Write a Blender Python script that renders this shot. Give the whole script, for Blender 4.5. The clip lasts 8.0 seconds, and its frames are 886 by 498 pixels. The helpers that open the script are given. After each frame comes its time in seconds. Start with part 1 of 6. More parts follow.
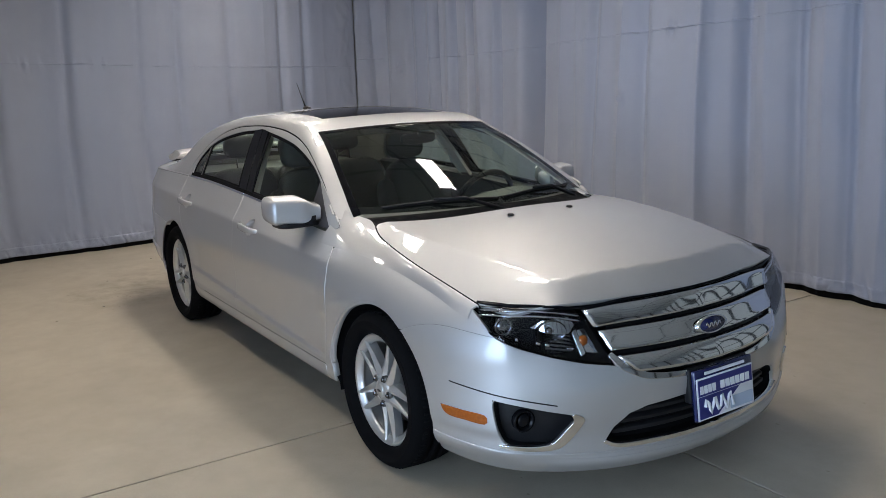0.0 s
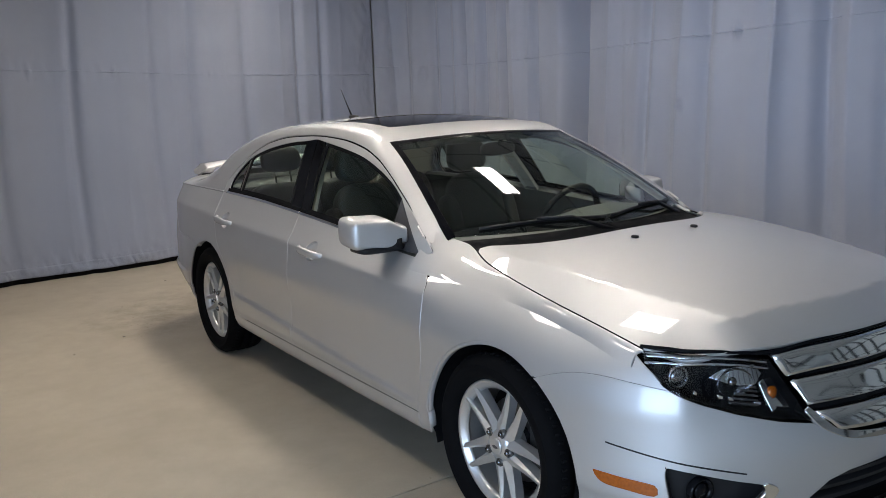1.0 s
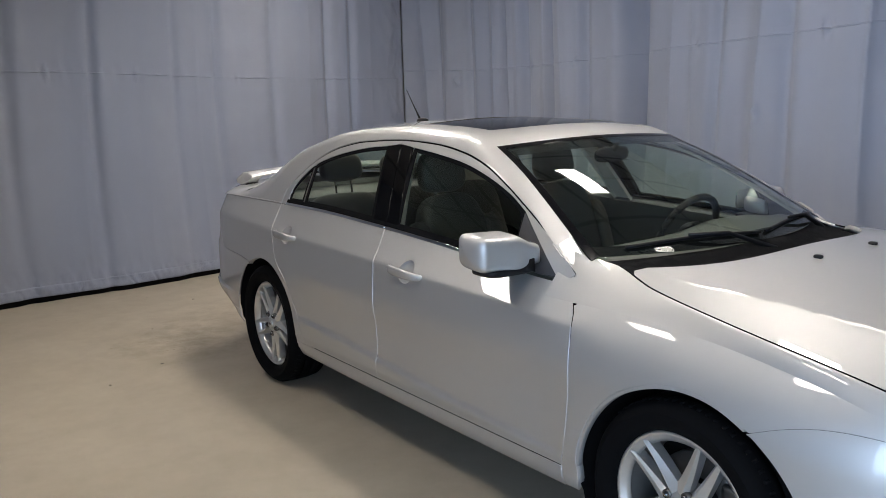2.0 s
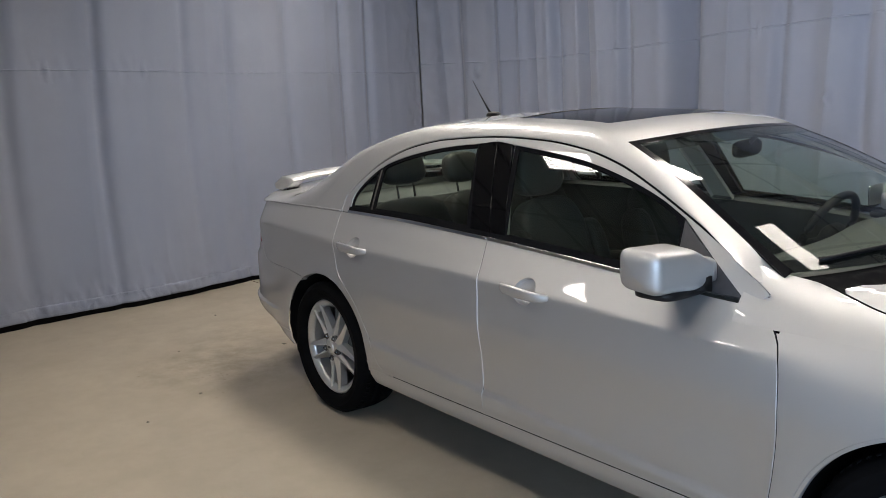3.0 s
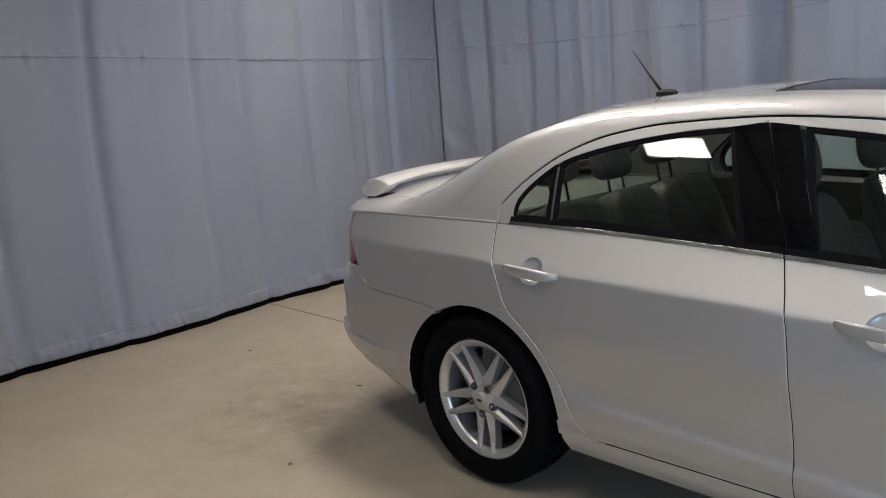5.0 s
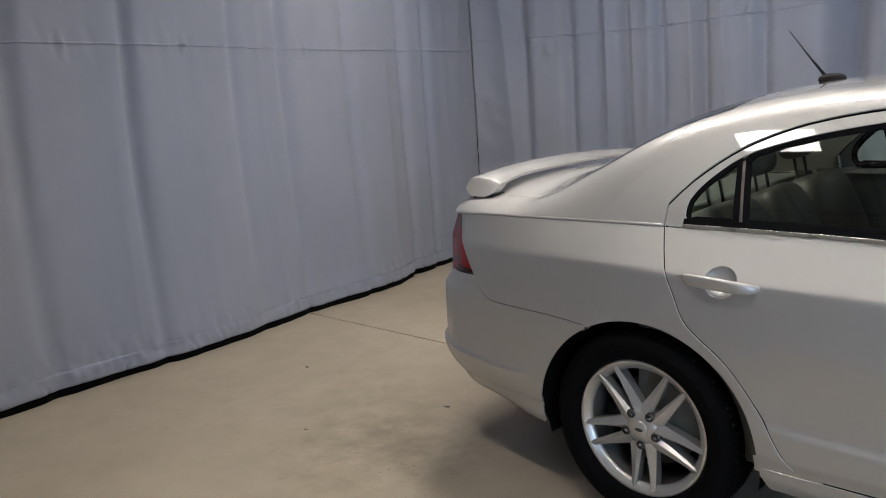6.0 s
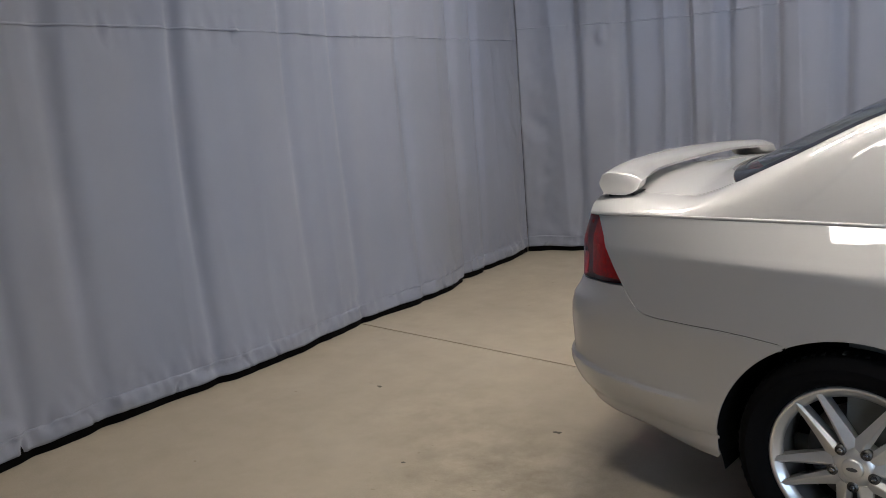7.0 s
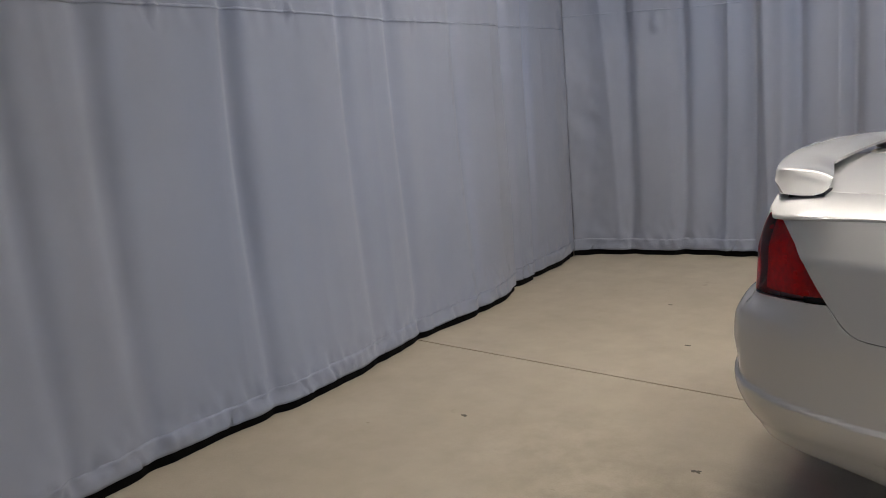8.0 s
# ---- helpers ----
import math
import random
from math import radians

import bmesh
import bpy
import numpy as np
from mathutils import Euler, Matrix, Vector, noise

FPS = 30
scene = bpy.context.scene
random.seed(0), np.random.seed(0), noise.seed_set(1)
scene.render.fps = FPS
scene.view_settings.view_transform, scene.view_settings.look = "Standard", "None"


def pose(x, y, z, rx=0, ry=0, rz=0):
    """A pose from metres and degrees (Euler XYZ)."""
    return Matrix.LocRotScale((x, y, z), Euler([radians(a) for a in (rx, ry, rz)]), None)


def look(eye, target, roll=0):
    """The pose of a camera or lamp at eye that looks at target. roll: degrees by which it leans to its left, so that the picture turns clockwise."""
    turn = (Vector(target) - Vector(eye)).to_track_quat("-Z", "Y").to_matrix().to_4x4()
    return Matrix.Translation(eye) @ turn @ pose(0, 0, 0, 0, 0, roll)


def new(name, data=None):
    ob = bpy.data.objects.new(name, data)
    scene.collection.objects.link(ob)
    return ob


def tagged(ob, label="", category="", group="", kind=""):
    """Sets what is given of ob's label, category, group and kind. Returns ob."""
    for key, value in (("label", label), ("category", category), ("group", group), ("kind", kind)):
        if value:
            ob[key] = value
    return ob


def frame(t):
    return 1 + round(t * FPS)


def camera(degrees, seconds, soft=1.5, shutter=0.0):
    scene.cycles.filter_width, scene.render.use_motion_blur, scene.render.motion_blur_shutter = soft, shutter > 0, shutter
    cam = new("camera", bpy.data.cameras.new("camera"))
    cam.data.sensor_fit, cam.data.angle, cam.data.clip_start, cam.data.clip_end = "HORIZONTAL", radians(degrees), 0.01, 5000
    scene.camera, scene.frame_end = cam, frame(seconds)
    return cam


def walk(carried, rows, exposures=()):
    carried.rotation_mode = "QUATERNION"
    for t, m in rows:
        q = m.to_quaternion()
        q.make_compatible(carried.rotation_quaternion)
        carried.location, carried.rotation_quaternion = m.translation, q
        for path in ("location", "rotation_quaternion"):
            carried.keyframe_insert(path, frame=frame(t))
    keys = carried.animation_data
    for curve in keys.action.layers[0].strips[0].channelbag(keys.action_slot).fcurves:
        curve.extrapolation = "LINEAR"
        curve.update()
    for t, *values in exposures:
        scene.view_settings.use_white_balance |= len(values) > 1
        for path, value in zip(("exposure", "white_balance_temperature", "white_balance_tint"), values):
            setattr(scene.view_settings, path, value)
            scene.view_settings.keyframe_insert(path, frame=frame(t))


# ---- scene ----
cam = camera(56.3, 8.0, soft=0.5)
PATH = [
    (0, (4.172, -2.372, 1.552), (2.532, -1.3, 1.151), -1.8),
    (0.5, (3.836, -2.457, 1.536), (2.209, -1.36, 1.151), -1.9),
    (1, (3.458, -2.501, 1.523), (1.841, -1.385, 1.15), -1.9),
    (1.5, (3.105, -2.558, 1.496), (1.498, -1.424, 1.133), -2.0),
    (1.7, (2.96, -2.584, 1.492), (1.353, -1.448, 1.135), -1.9),
    (2.8, (2.199, -2.772, 1.484), (0.634, -1.575, 1.138), -2.4),
    (3, (2.04, -2.761, 1.488), (0.48, -1.562, 1.126), -2.9),
    (3.5, (1.672, -2.815, 1.492), (0.14, -1.583, 1.127), -3.0),
    (4, (1.317, -2.836, 1.465), (-0.173, -1.553, 1.099), -3.2),
    (4.5, (0.984, -2.892, 1.472), (-0.466, -1.564, 1.103), -3.4),
    (4.7, (0.875, -2.895, 1.469), (-0.574, -1.568, 1.094), -3.9),
    (6, (-0.026, -3.057, 1.453), (-1.405, -1.66, 1.07), -4.2),
    (6.5, (-0.378, -3.087, 1.445), (-1.742, -1.675, 1.061), -4.4),
    (7, (-0.719, -3.102, 1.437), (-2.061, -1.671, 1.048), -4.6),
    (7.5, (-1.087, -3.071, 1.437), (-2.407, -1.62, 1.045), -4.9),
    (8, (-1.426, -3.072, 1.423), (-2.725, -1.603, 1.03), -5.0),
]
walk(cam, [(t, look(eye, target, roll)) for t, eye, target, roll in PATH],
     exposures=[(0, 0.1), (4.5, 0.06), (6.5, 0.12), (7.5, 0.12), (8, 0.22)])

# ---- world and lamps ----
world = bpy.data.worlds.new("world")
scene.world = world
world.use_nodes = True
world.node_tree.nodes["Background"].inputs[0].default_value = (0.5, 0.55, 0.62, 1)
world.node_tree.nodes["Background"].inputs[1].default_value = 0.02
LAMP_WARM, DAYLIGHT = (1.0, 0.92, 0.835), (0.54, 0.72, 1.0)
LAMP_POWER = 57.0
SOUTH_POWER = 33.0
DIM_POWER = 15.0
DAY_POWER = 8.5

# ---- materials ----
def nodes_of(name):
    m = bpy.data.materials.new(name)
    m.use_nodes = True
    nt = m.node_tree
    return m, nt, nt.nodes["Principled BSDF"]


def add(nt, kind, **inputs):
    n = nt.nodes.new(kind)
    for k, v in inputs.items():
        n.inputs[k.replace("_", " ")].default_value = v
    return n


def mixed(nt, fac, a, b):
    """Colour mix of a and b (colours or sockets) by a socket."""
    n = nt.nodes.new("ShaderNodeMix")
    n.data_type = "RGBA"
    nt.links.new(fac, n.inputs[0])
    for i, c in ((6, a), (7, b)):
        if isinstance(c, tuple):
            n.inputs[i].default_value = (*c, 1)
        else:
            nt.links.new(c, n.inputs[i])
    return n.outputs[2]


def ramp(nt, sock, a, b):
    n = nt.nodes.new("ShaderNodeMapRange")
    n.inputs[1].default_value, n.inputs[2].default_value = a, b
    nt.links.new(sock, n.inputs[0])
    return n.outputs[0]


def tex(nt, scale, detail=4.0, rough=0.5, stretch=(1, 1, 1)):
    co = nt.nodes.new("ShaderNodeTexCoord")
    mp = nt.nodes.new("ShaderNodeMapping")
    mp.inputs["Scale"].default_value = stretch
    nt.links.new(co.outputs["Object"], mp.inputs[0])
    n = add(nt, "ShaderNodeTexNoise", Scale=scale, Detail=detail, Roughness=rough)
    nt.links.new(mp.outputs[0], n.inputs["Vector"])
    return n.outputs[0]


def bumped(nt, bsdf, height, strength, dist):
    b = nt.nodes.new("ShaderNodeBump")
    b.inputs["Strength"].default_value, b.inputs["Distance"].default_value = strength, dist
    nt.links.new(height, b.inputs["Height"])
    nt.links.new(b.outputs[0], bsdf.inputs["Normal"])
    return b


def simple(name, colour, rough, metal=0.0, vary=0.06, scale=40.0, coat=0.0, bump=0.0, spec=0.5):
    """A surface with slight mottling of colour and gloss."""
    m, nt, p = nodes_of(name)
    t = tex(nt, scale)
    dark = tuple(c * (1 - vary) for c in colour)
    light = tuple(min(1, c * (1 + vary)) for c in colour)
    nt.links.new(mixed(nt, t, dark, light), p.inputs["Base Color"])
    r = nt.nodes.new("ShaderNodeMapRange")
    r.inputs[3].default_value, r.inputs[4].default_value = rough * 0.85, min(1, rough * 1.15)
    nt.links.new(t, r.inputs[0])
    nt.links.new(r.outputs[0], p.inputs["Roughness"])
    p.inputs["Metallic"].default_value = metal
    p.inputs["Specular IOR Level"].default_value = spec
    p.inputs["Coat Weight"].default_value = coat
    p.inputs["Coat Roughness"].default_value = 0.03
    if bump:
        bumped(nt, p, tex(nt, scale * 6, 6), bump, 0.002)
    return m


def pane(name, tint, ior=1.5):
    """Thin clear glass: transmits, tinted, and mirrors by its Fresnel."""
    m = bpy.data.materials.new(name)
    m.use_nodes = True
    nt = m.node_tree
    nt.nodes.remove(nt.nodes["Principled BSDF"])
    t = add(nt, "ShaderNodeBsdfTransparent", Color=(*tint, 1))
    g = add(nt, "ShaderNodeBsdfGlossy", Roughness=0.015)
    lw = add(nt, "ShaderNodeLayerWeight", Blend=0.5)
    pw = nt.nodes.new("ShaderNodeMath")
    pw.operation = "POWER"
    pw.inputs[1].default_value = 4.5
    nt.links.new(lw.outputs["Facing"], pw.inputs[0])
    f = nt.nodes.new("ShaderNodeMapRange")
    base = ((ior - 1) / (ior + 1)) ** 2 * 1.15
    f.inputs[3].default_value, f.inputs[4].default_value = base, 1.0
    nt.links.new(pw.outputs[0], f.inputs[0])
    mx = nt.nodes.new("ShaderNodeMixShader")
    nt.links.new(f.outputs[0], mx.inputs[0])
    nt.links.new(t.outputs[0], mx.inputs[1])
    nt.links.new(g.outputs[0], mx.inputs[2])
    nt.links.new(mx.outputs[0], nt.nodes["Material Output"].inputs[0])
    return m


def paint_material():
    m, nt, p = nodes_of("silver_metallic_paint")
    flake = tex(nt, 900, 2)
    soft = tex(nt, 2.5, 3)
    c = mixed(nt, ramp(nt, flake, 0.3, 0.7), (0.50, 0.498, 0.492), (0.61, 0.608, 0.60))
    nt.links.new(mixed(nt, ramp(nt, soft, -3.0, 3.5), c, (0.49, 0.49, 0.49)), p.inputs["Base Color"])
    p.inputs["Metallic"].default_value = 0.78
    p.inputs["Roughness"].default_value = 0.54
    p.inputs["Coat Weight"].default_value = 1.0
    p.inputs["Coat Roughness"].default_value = 0.02
    p.inputs["Coat IOR"].default_value = 1.55
    return m


def curtain_material(name, colour):
    m, nt, p = nodes_of(name)
    weave = tex(nt, 700, 2, 0.6)
    cloud = tex(nt, 1.3, 5, 0.6)
    streak = tex(nt, 2.2, 4, 0.6, (1, 1, 0.12))
    a = tuple(c * 0.91 for c in colour)
    b = tuple(min(1, c * 1.08) for c in colour)
    c1 = mixed(nt, ramp(nt, cloud, 0.3, 0.7), a, b)
    c2 = mixed(nt, ramp(nt, streak, 0.35, 0.75), c1, tuple(c * f for c, f in zip(colour, (0.90, 0.95, 1.03))))
    nt.links.new(c2, p.inputs["Base Color"])
    p.inputs["Roughness"].default_value = 0.62
    p.inputs["Sheen Weight"].default_value = 0.15
    fine = tex(nt, 14, 6, 0.6)
    mm = nt.nodes.new("ShaderNodeMath")
    mm.operation = "ADD"
    nt.links.new(weave, mm.inputs[0])
    nt.links.new(fine, mm.inputs[1])
    bumped(nt, p, mm.outputs[0], 0.4, 0.005)
    return m


def concrete_material():
    m, nt, p = nodes_of("sealed_concrete")
    big = tex(nt, 0.7, 6, 0.6)
    mid = tex(nt, 5, 8, 0.65)
    grit = tex(nt, 160, 4, 0.7)
    spots = tex(nt, 2.3, 9, 0.72)
    c = mixed(nt, ramp(nt, big, 0.3, 0.7), (0.43, 0.372, 0.285), (0.54, 0.475, 0.372))
    c = mixed(nt, ramp(nt, mid, 0.35, 1.2), c, (0.36, 0.31, 0.235))
    c = mixed(nt, ramp(nt, grit, 0.45, 1.4), c, (0.30, 0.26, 0.20))
    c = mixed(nt, ramp(nt, spots, 0.66, 0.78), c, (0.22, 0.185, 0.13))
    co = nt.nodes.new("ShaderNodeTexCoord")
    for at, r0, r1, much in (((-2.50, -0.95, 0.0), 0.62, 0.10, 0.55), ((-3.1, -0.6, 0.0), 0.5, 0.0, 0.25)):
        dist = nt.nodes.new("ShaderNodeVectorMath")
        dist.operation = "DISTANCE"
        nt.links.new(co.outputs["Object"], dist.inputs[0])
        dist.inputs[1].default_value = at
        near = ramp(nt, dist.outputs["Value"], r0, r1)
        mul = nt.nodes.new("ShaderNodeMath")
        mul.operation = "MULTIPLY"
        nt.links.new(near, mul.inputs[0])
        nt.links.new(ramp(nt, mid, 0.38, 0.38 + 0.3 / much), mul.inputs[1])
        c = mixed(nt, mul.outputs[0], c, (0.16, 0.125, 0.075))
    nt.links.new(c, p.inputs["Base Color"])
    r = nt.nodes.new("ShaderNodeMapRange")
    r.inputs[3].default_value, r.inputs[4].default_value = 0.38, 0.6
    nt.links.new(mid, r.inputs[0])
    nt.links.new(r.outputs[0], p.inputs["Roughness"])
    p.inputs["Specular IOR Level"].default_value = 0.35
    bumped(nt, p, grit, 0.12, 0.002)
    return m


PAINT = paint_material()
CURTAIN = curtain_material("grey_blue_vinyl_curtain", (0.297, 0.320, 0.392))
CONCRETE = concrete_material()
GLASS = pane("green_tinted_glass", (0.76, 0.85, 0.77))
PRIVACY = pane("shaded_band_glass", (0.25, 0.29, 0.30))
CLEAR = pane("clear_lens", (0.94, 0.95, 0.96), 1.45)
CHROME = simple("chrome", (0.78, 0.79, 0.80), 0.06, 1.0, 0.02, 12)
ALLOY = simple("silver_alloy", (0.60, 0.595, 0.58), 0.33, 0.75, 0.05, 60, 0.5)
BLACK_GLOSS = simple("gloss_black", (0.006, 0.006, 0.007), 0.10, 0, 0.1, 20, 0.0, 0.0, 0.12)
PILLAR = simple("pillar_black", (0.003, 0.003, 0.0035), 0.05, 0, 0.1, 20, 0.0, 0.0, 0.25)
BLACK = simple("black_plastic", (0.010, 0.010, 0.011), 0.45, 0, 0.2, 60, 0, 0.15, 0.25)
SAIL = simple("dark_grey_plastic", (0.05, 0.05, 0.055), 0.4, 0, 0.2, 60, 0, 0.1)
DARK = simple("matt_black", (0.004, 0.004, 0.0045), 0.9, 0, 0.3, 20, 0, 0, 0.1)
RUBBER = simple("tyre_rubber", (0.005, 0.005, 0.0055), 0.75, 0, 0.3, 50, 0, 0.2, 0.04)
BARREL = simple("cast_alloy", (0.40, 0.395, 0.38), 0.40, 0.8, 0.06, 60)
STEEL = simple("brake_steel", (0.11, 0.105, 0.10), 0.4, 0.9, 0.2, 60)
LEATHER = simple("taupe_leather", (0.052, 0.050, 0.042), 0.5, 0, 0.15, 30, 0, 0.2)
TRIM = simple("beige_trim", (0.50, 0.48, 0.41), 0.65, 0, 0.08, 30, 0, 0.1)
DASH = simple("dark_dashboard", (0.085, 0.090, 0.082), 0.55, 0, 0.15, 60, 0, 0.2)
LINER = simple("headliner_cloth", (0.58, 0.56, 0.50), 0.9, 0, 0.08, 90, 0, 0.1)
AMBER = simple("amber_lens", (0.33, 0.075, 0.004), 0.10, 0, 0.45, 120, 0.8)
RED_BACK = simple("red_reflector_bowl", (0.75, 0.03, 0.03), 0.35, 0.2, 0.8, 60, 0, 0.6)
RED_GLASS = pane("red_lens_glass", (0.80, 0.022, 0.028), 1.42)
RED_BRIGHT = simple("red_reflector", (0.85, 0.04, 0.02), 0.3, 0.2, 0.5, 300, 0.2)
NAVY = simple("navy_enamel", (0.008, 0.012, 0.07), 0.15, 0, 0.1, 40, 0.5)
BLUE = simple("blue_sign_plastic", (0.02, 0.024, 0.16), 0.35, 0, 0.1, 40)
SMOKED = simple("smoked_chrome", (0.20, 0.20, 0.21), 0.12, 1.0, 0.1, 40)
COWL = simple("dull_black_plastic", (0.006, 0.006, 0.007), 0.8, 0, 0.3, 60, 0, 0.2, 0.08)
WHITE = simple("white_print", (0.78, 0.79, 0.82), 0.45, 0, 0.03, 40)
PALE = simple("pale_blue_print", (0.42, 0.50, 0.62), 0.45, 0, 0.06, 40)
CEILING = simple("white_ceiling_paint", (0.62, 0.62, 0.60), 0.8, 0, 0.06, 3)
WALL = simple("painted_wall", (0.42, 0.42, 0.41), 0.75, 0, 0.08, 3)


def lamp_material(name, colour, strength):
    m = bpy.data.materials.new(name)
    m.use_nodes = True
    nt = m.node_tree
    nt.nodes.remove(nt.nodes["Principled BSDF"])
    e = add(nt, "ShaderNodeEmission", Color=(*colour, 1), Strength=strength)
    nt.links.new(e.outputs[0], nt.nodes["Material Output"].inputs[0])
    return m


GLOW_WARM = lamp_material("lit_diffuser", LAMP_WARM, LAMP_POWER)
GLOW_SOUTH = lamp_material("lit_diffuser_south", LAMP_WARM, SOUTH_POWER)
GLOW_DIM = lamp_material("lit_diffuser_dim", LAMP_WARM, DIM_POWER)
GLOW_DAY = lamp_material("added_cool_glow", DAYLIGHT, DAY_POWER)


# ---- shape of the car: x ahead, y to its left, z up, origin on the floor midway between the axles ----
def curve(*pts):
    """A smooth function through (x, value) pairs, straight beyond its ends."""
    xs = [p[0] for p in pts]
    vs = [p[1] for p in pts]
    n = len(xs)
    d = [(vs[i + 1] - vs[i]) / (xs[i + 1] - xs[i]) for i in range(n - 1)]
    m = [d[0]] + [0.0 if d[i - 1] * d[i] <= 0 else 2 * d[i - 1] * d[i] / (d[i - 1] + d[i]) for i in range(1, n - 1)] + [d[-1]]

    def f(x):
        if x <= xs[0]:
            return vs[0] + m[0] * (x - xs[0])
        if x >= xs[-1]:
            return vs[-1] + m[-1] * (x - xs[-1])
        i = 0
        while x > xs[i + 1]:
            i += 1
        h = xs[i + 1] - xs[i]
        t = (x - xs[i]) / h
        return ((1 + 2 * t) * (1 - t) ** 2 * vs[i] + t * (1 - t) ** 2 * h * m[i] + t * t * (3 - 2 * t) * vs[i + 1] + t * t * (t - 1) * h * m[i + 1])
    return f


def clamp(v, a=0.0, b=1.0):
    return max(a, min(b, v))


def smooth(a, b, v):
    t = clamp((v - a) / (b - a))
    return t * t * (3 - 2 * t)


# plan outline, from the nose round the right flank to the tail
PLAN = [(2.348, 0.0), (2.338, 0.16), (2.307, 0.33), (2.25, 0.50), (2.165, 0.66), (2.06, 0.785), (1.90, 0.862), (1.70, 0.897), (1.40, 0.908), (1.0, 0.911), (0.5, 0.913),
        (0.0, 0.914), (-0.5, 0.914), (-1.0, 0.912), (-1.4, 0.906), (-1.72, 0.893), (-1.97, 0.868), (-2.20, 0.818), (-2.365, 0.70), (-2.445, 0.50), (-2.475, 0.25), (-2.482, 0.0)]
_k = [0.0]
for (_a, _b), (_c, _d) in zip(PLAN, PLAN[1:]):
    _k.append(_k[-1] + math.hypot(_c - _a, _d - _b))
LENGTH = _k[-1]


def spline(keys, vals):
    """Catmull-Rom through vals at keys."""
    n = len(keys)
    m = [(vals[min(i + 1, n - 1)] - vals[max(i - 1, 0)]) / (keys[min(i + 1, n - 1)] - keys[max(i - 1, 0)]) for i in range(n)]

    def f(s):
        s = clamp(s, keys[0], keys[-1])
        i = 0
        while i < n - 2 and s > keys[i + 1]:
            i += 1
        h = keys[i + 1] - keys[i]
        t = (s - keys[i]) / h
        return ((1 + 2 * t) * (1 - t) ** 2 * vals[i] + t * (1 - t) ** 2 * h * m[i] + t * t * (3 - 2 * t) * vals[i + 1] + t * t * (t - 1) * h * m[i + 1])
    return f


_fx, _fy = spline(_k, [p[0] for p in PLAN]), spline(_k, [p[1] for p in PLAN])
_tab = [(i * LENGTH / 600, _fx(i * LENGTH / 600), _fy(i * LENGTH / 600)) for i in range(601)]


def plan(s):
    """Point and outward normal of the plan outline at arc length s (right side, y taken positive)."""
    x, y = _fx(s), _fy(s)
    e = 0.004
    a, b = max(0, s - e), min(LENGTH, s + e)
    tx, ty = _fx(b) - _fx(a), _fy(b) - _fy(a)
    q = math.hypot(tx, ty)
    return x, y, ty / q, -tx / q


def s_at(x):
    """Arc length at which the outline passes x."""
    for (s0, x0, _), (s1, x1, _) in zip(_tab, _tab[1:]):
        if x0 >= x >= x1:
            return s0 + (s1 - s0) * (x0 - x) / max(1e-9, x0 - x1)
    return 0.0 if x > 0 else LENGTH


def s_front(y):
    for (s0, _, y0), (s1, _, y1) in zip(_tab, _tab[1:]):
        if y0 <= y <= y1:
            return s0 + (s1 - s0) * (y - y0) / max(1e-9, y1 - y0)
    return 0.0


D_SIDE = curve((0.16, 0.115), (0.20, 0.080), (0.235, 0.050), (0.262, 0.028), (0.295, 0.014), (0.33, 0.012), (0.37, 0.004), (0.42, 0.003), (0.50, 0.006), (0.60, 0.008), (0.72, 0.008), (0.8, 0.008), (1.2, 0.008))
D_FRONT = curve((0.16, 0.10), (0.20, 0.045), (0.245, 0.012), (0.27, 0.022), (0.33, 0.022), (0.42, 0.006), (0.50, 0.0), (0.56, 0.012), (0.62, 0.042), (0.665, 0.075), (0.72, 0.105), (0.785, 0.135), (0.82, 0.16), (1.0, 0.4))
D_REAR = curve((0.20, 0.27), (0.26, 0.175), (0.31, 0.112), (0.36, 0.067), (0.41, 0.034), (0.45, 0.018), (0.50, 0.012), (0.58, 0.0), (0.63, 0.004), (0.67, 0.026), (0.72, 0.084), (0.80, 0.108), (0.90, 0.118), (0.95, 0.132), (0.985, 0.160), (1.02, 0.215), (1.06, 0.29))
BELT = curve((-2.3, 0.965), (-2.0, 0.978), (-1.3, 0.982), (-0.9, 0.980), (-0.37, 0.962), (0.1, 0.938), (0.4, 0.918), (0.83, 0.892), (1.2, 0.885), (1.4, 0.872), (1.7, 0.835), (1.924, 0.787), (2.06, 0.745), (2.25, 0.73))
LINE = curve((-2.3, 0.872), (-1.9, 0.868), (-1.5, 0.861), (-1.08, 0.848), (-0.6, 0.838), (0.03, 0.822), (0.5, 0.806), (0.9, 0.79), (1.5, 0.75))
Z_LOW = curve((0.5, 0.68), (1.0, 0.64), (1.9, 0.60), (2.1, 0.60))
INSET = curve((-2.2, 0.06), (-2.0, 0.085), (-1.6, 0.115), (-1.2, 0.125), (0.0, 0.122), (0.7, 0.118), (1.0, 0.135), (1.4, 0.14), (1.7, 0.125), (1.92, 0.075), (2.1, 0.03))


DOOR_STEP = curve((-0.9, 0.452), (-0.3, 0.425), (0.25, 0.393), (0.95, 0.36))
TAIL_FOLD = curve((-2.5, 0.475), (-2.35, 0.468), (-2.15, 0.452), (-1.95, 0.440), (-1.78, 0.437))


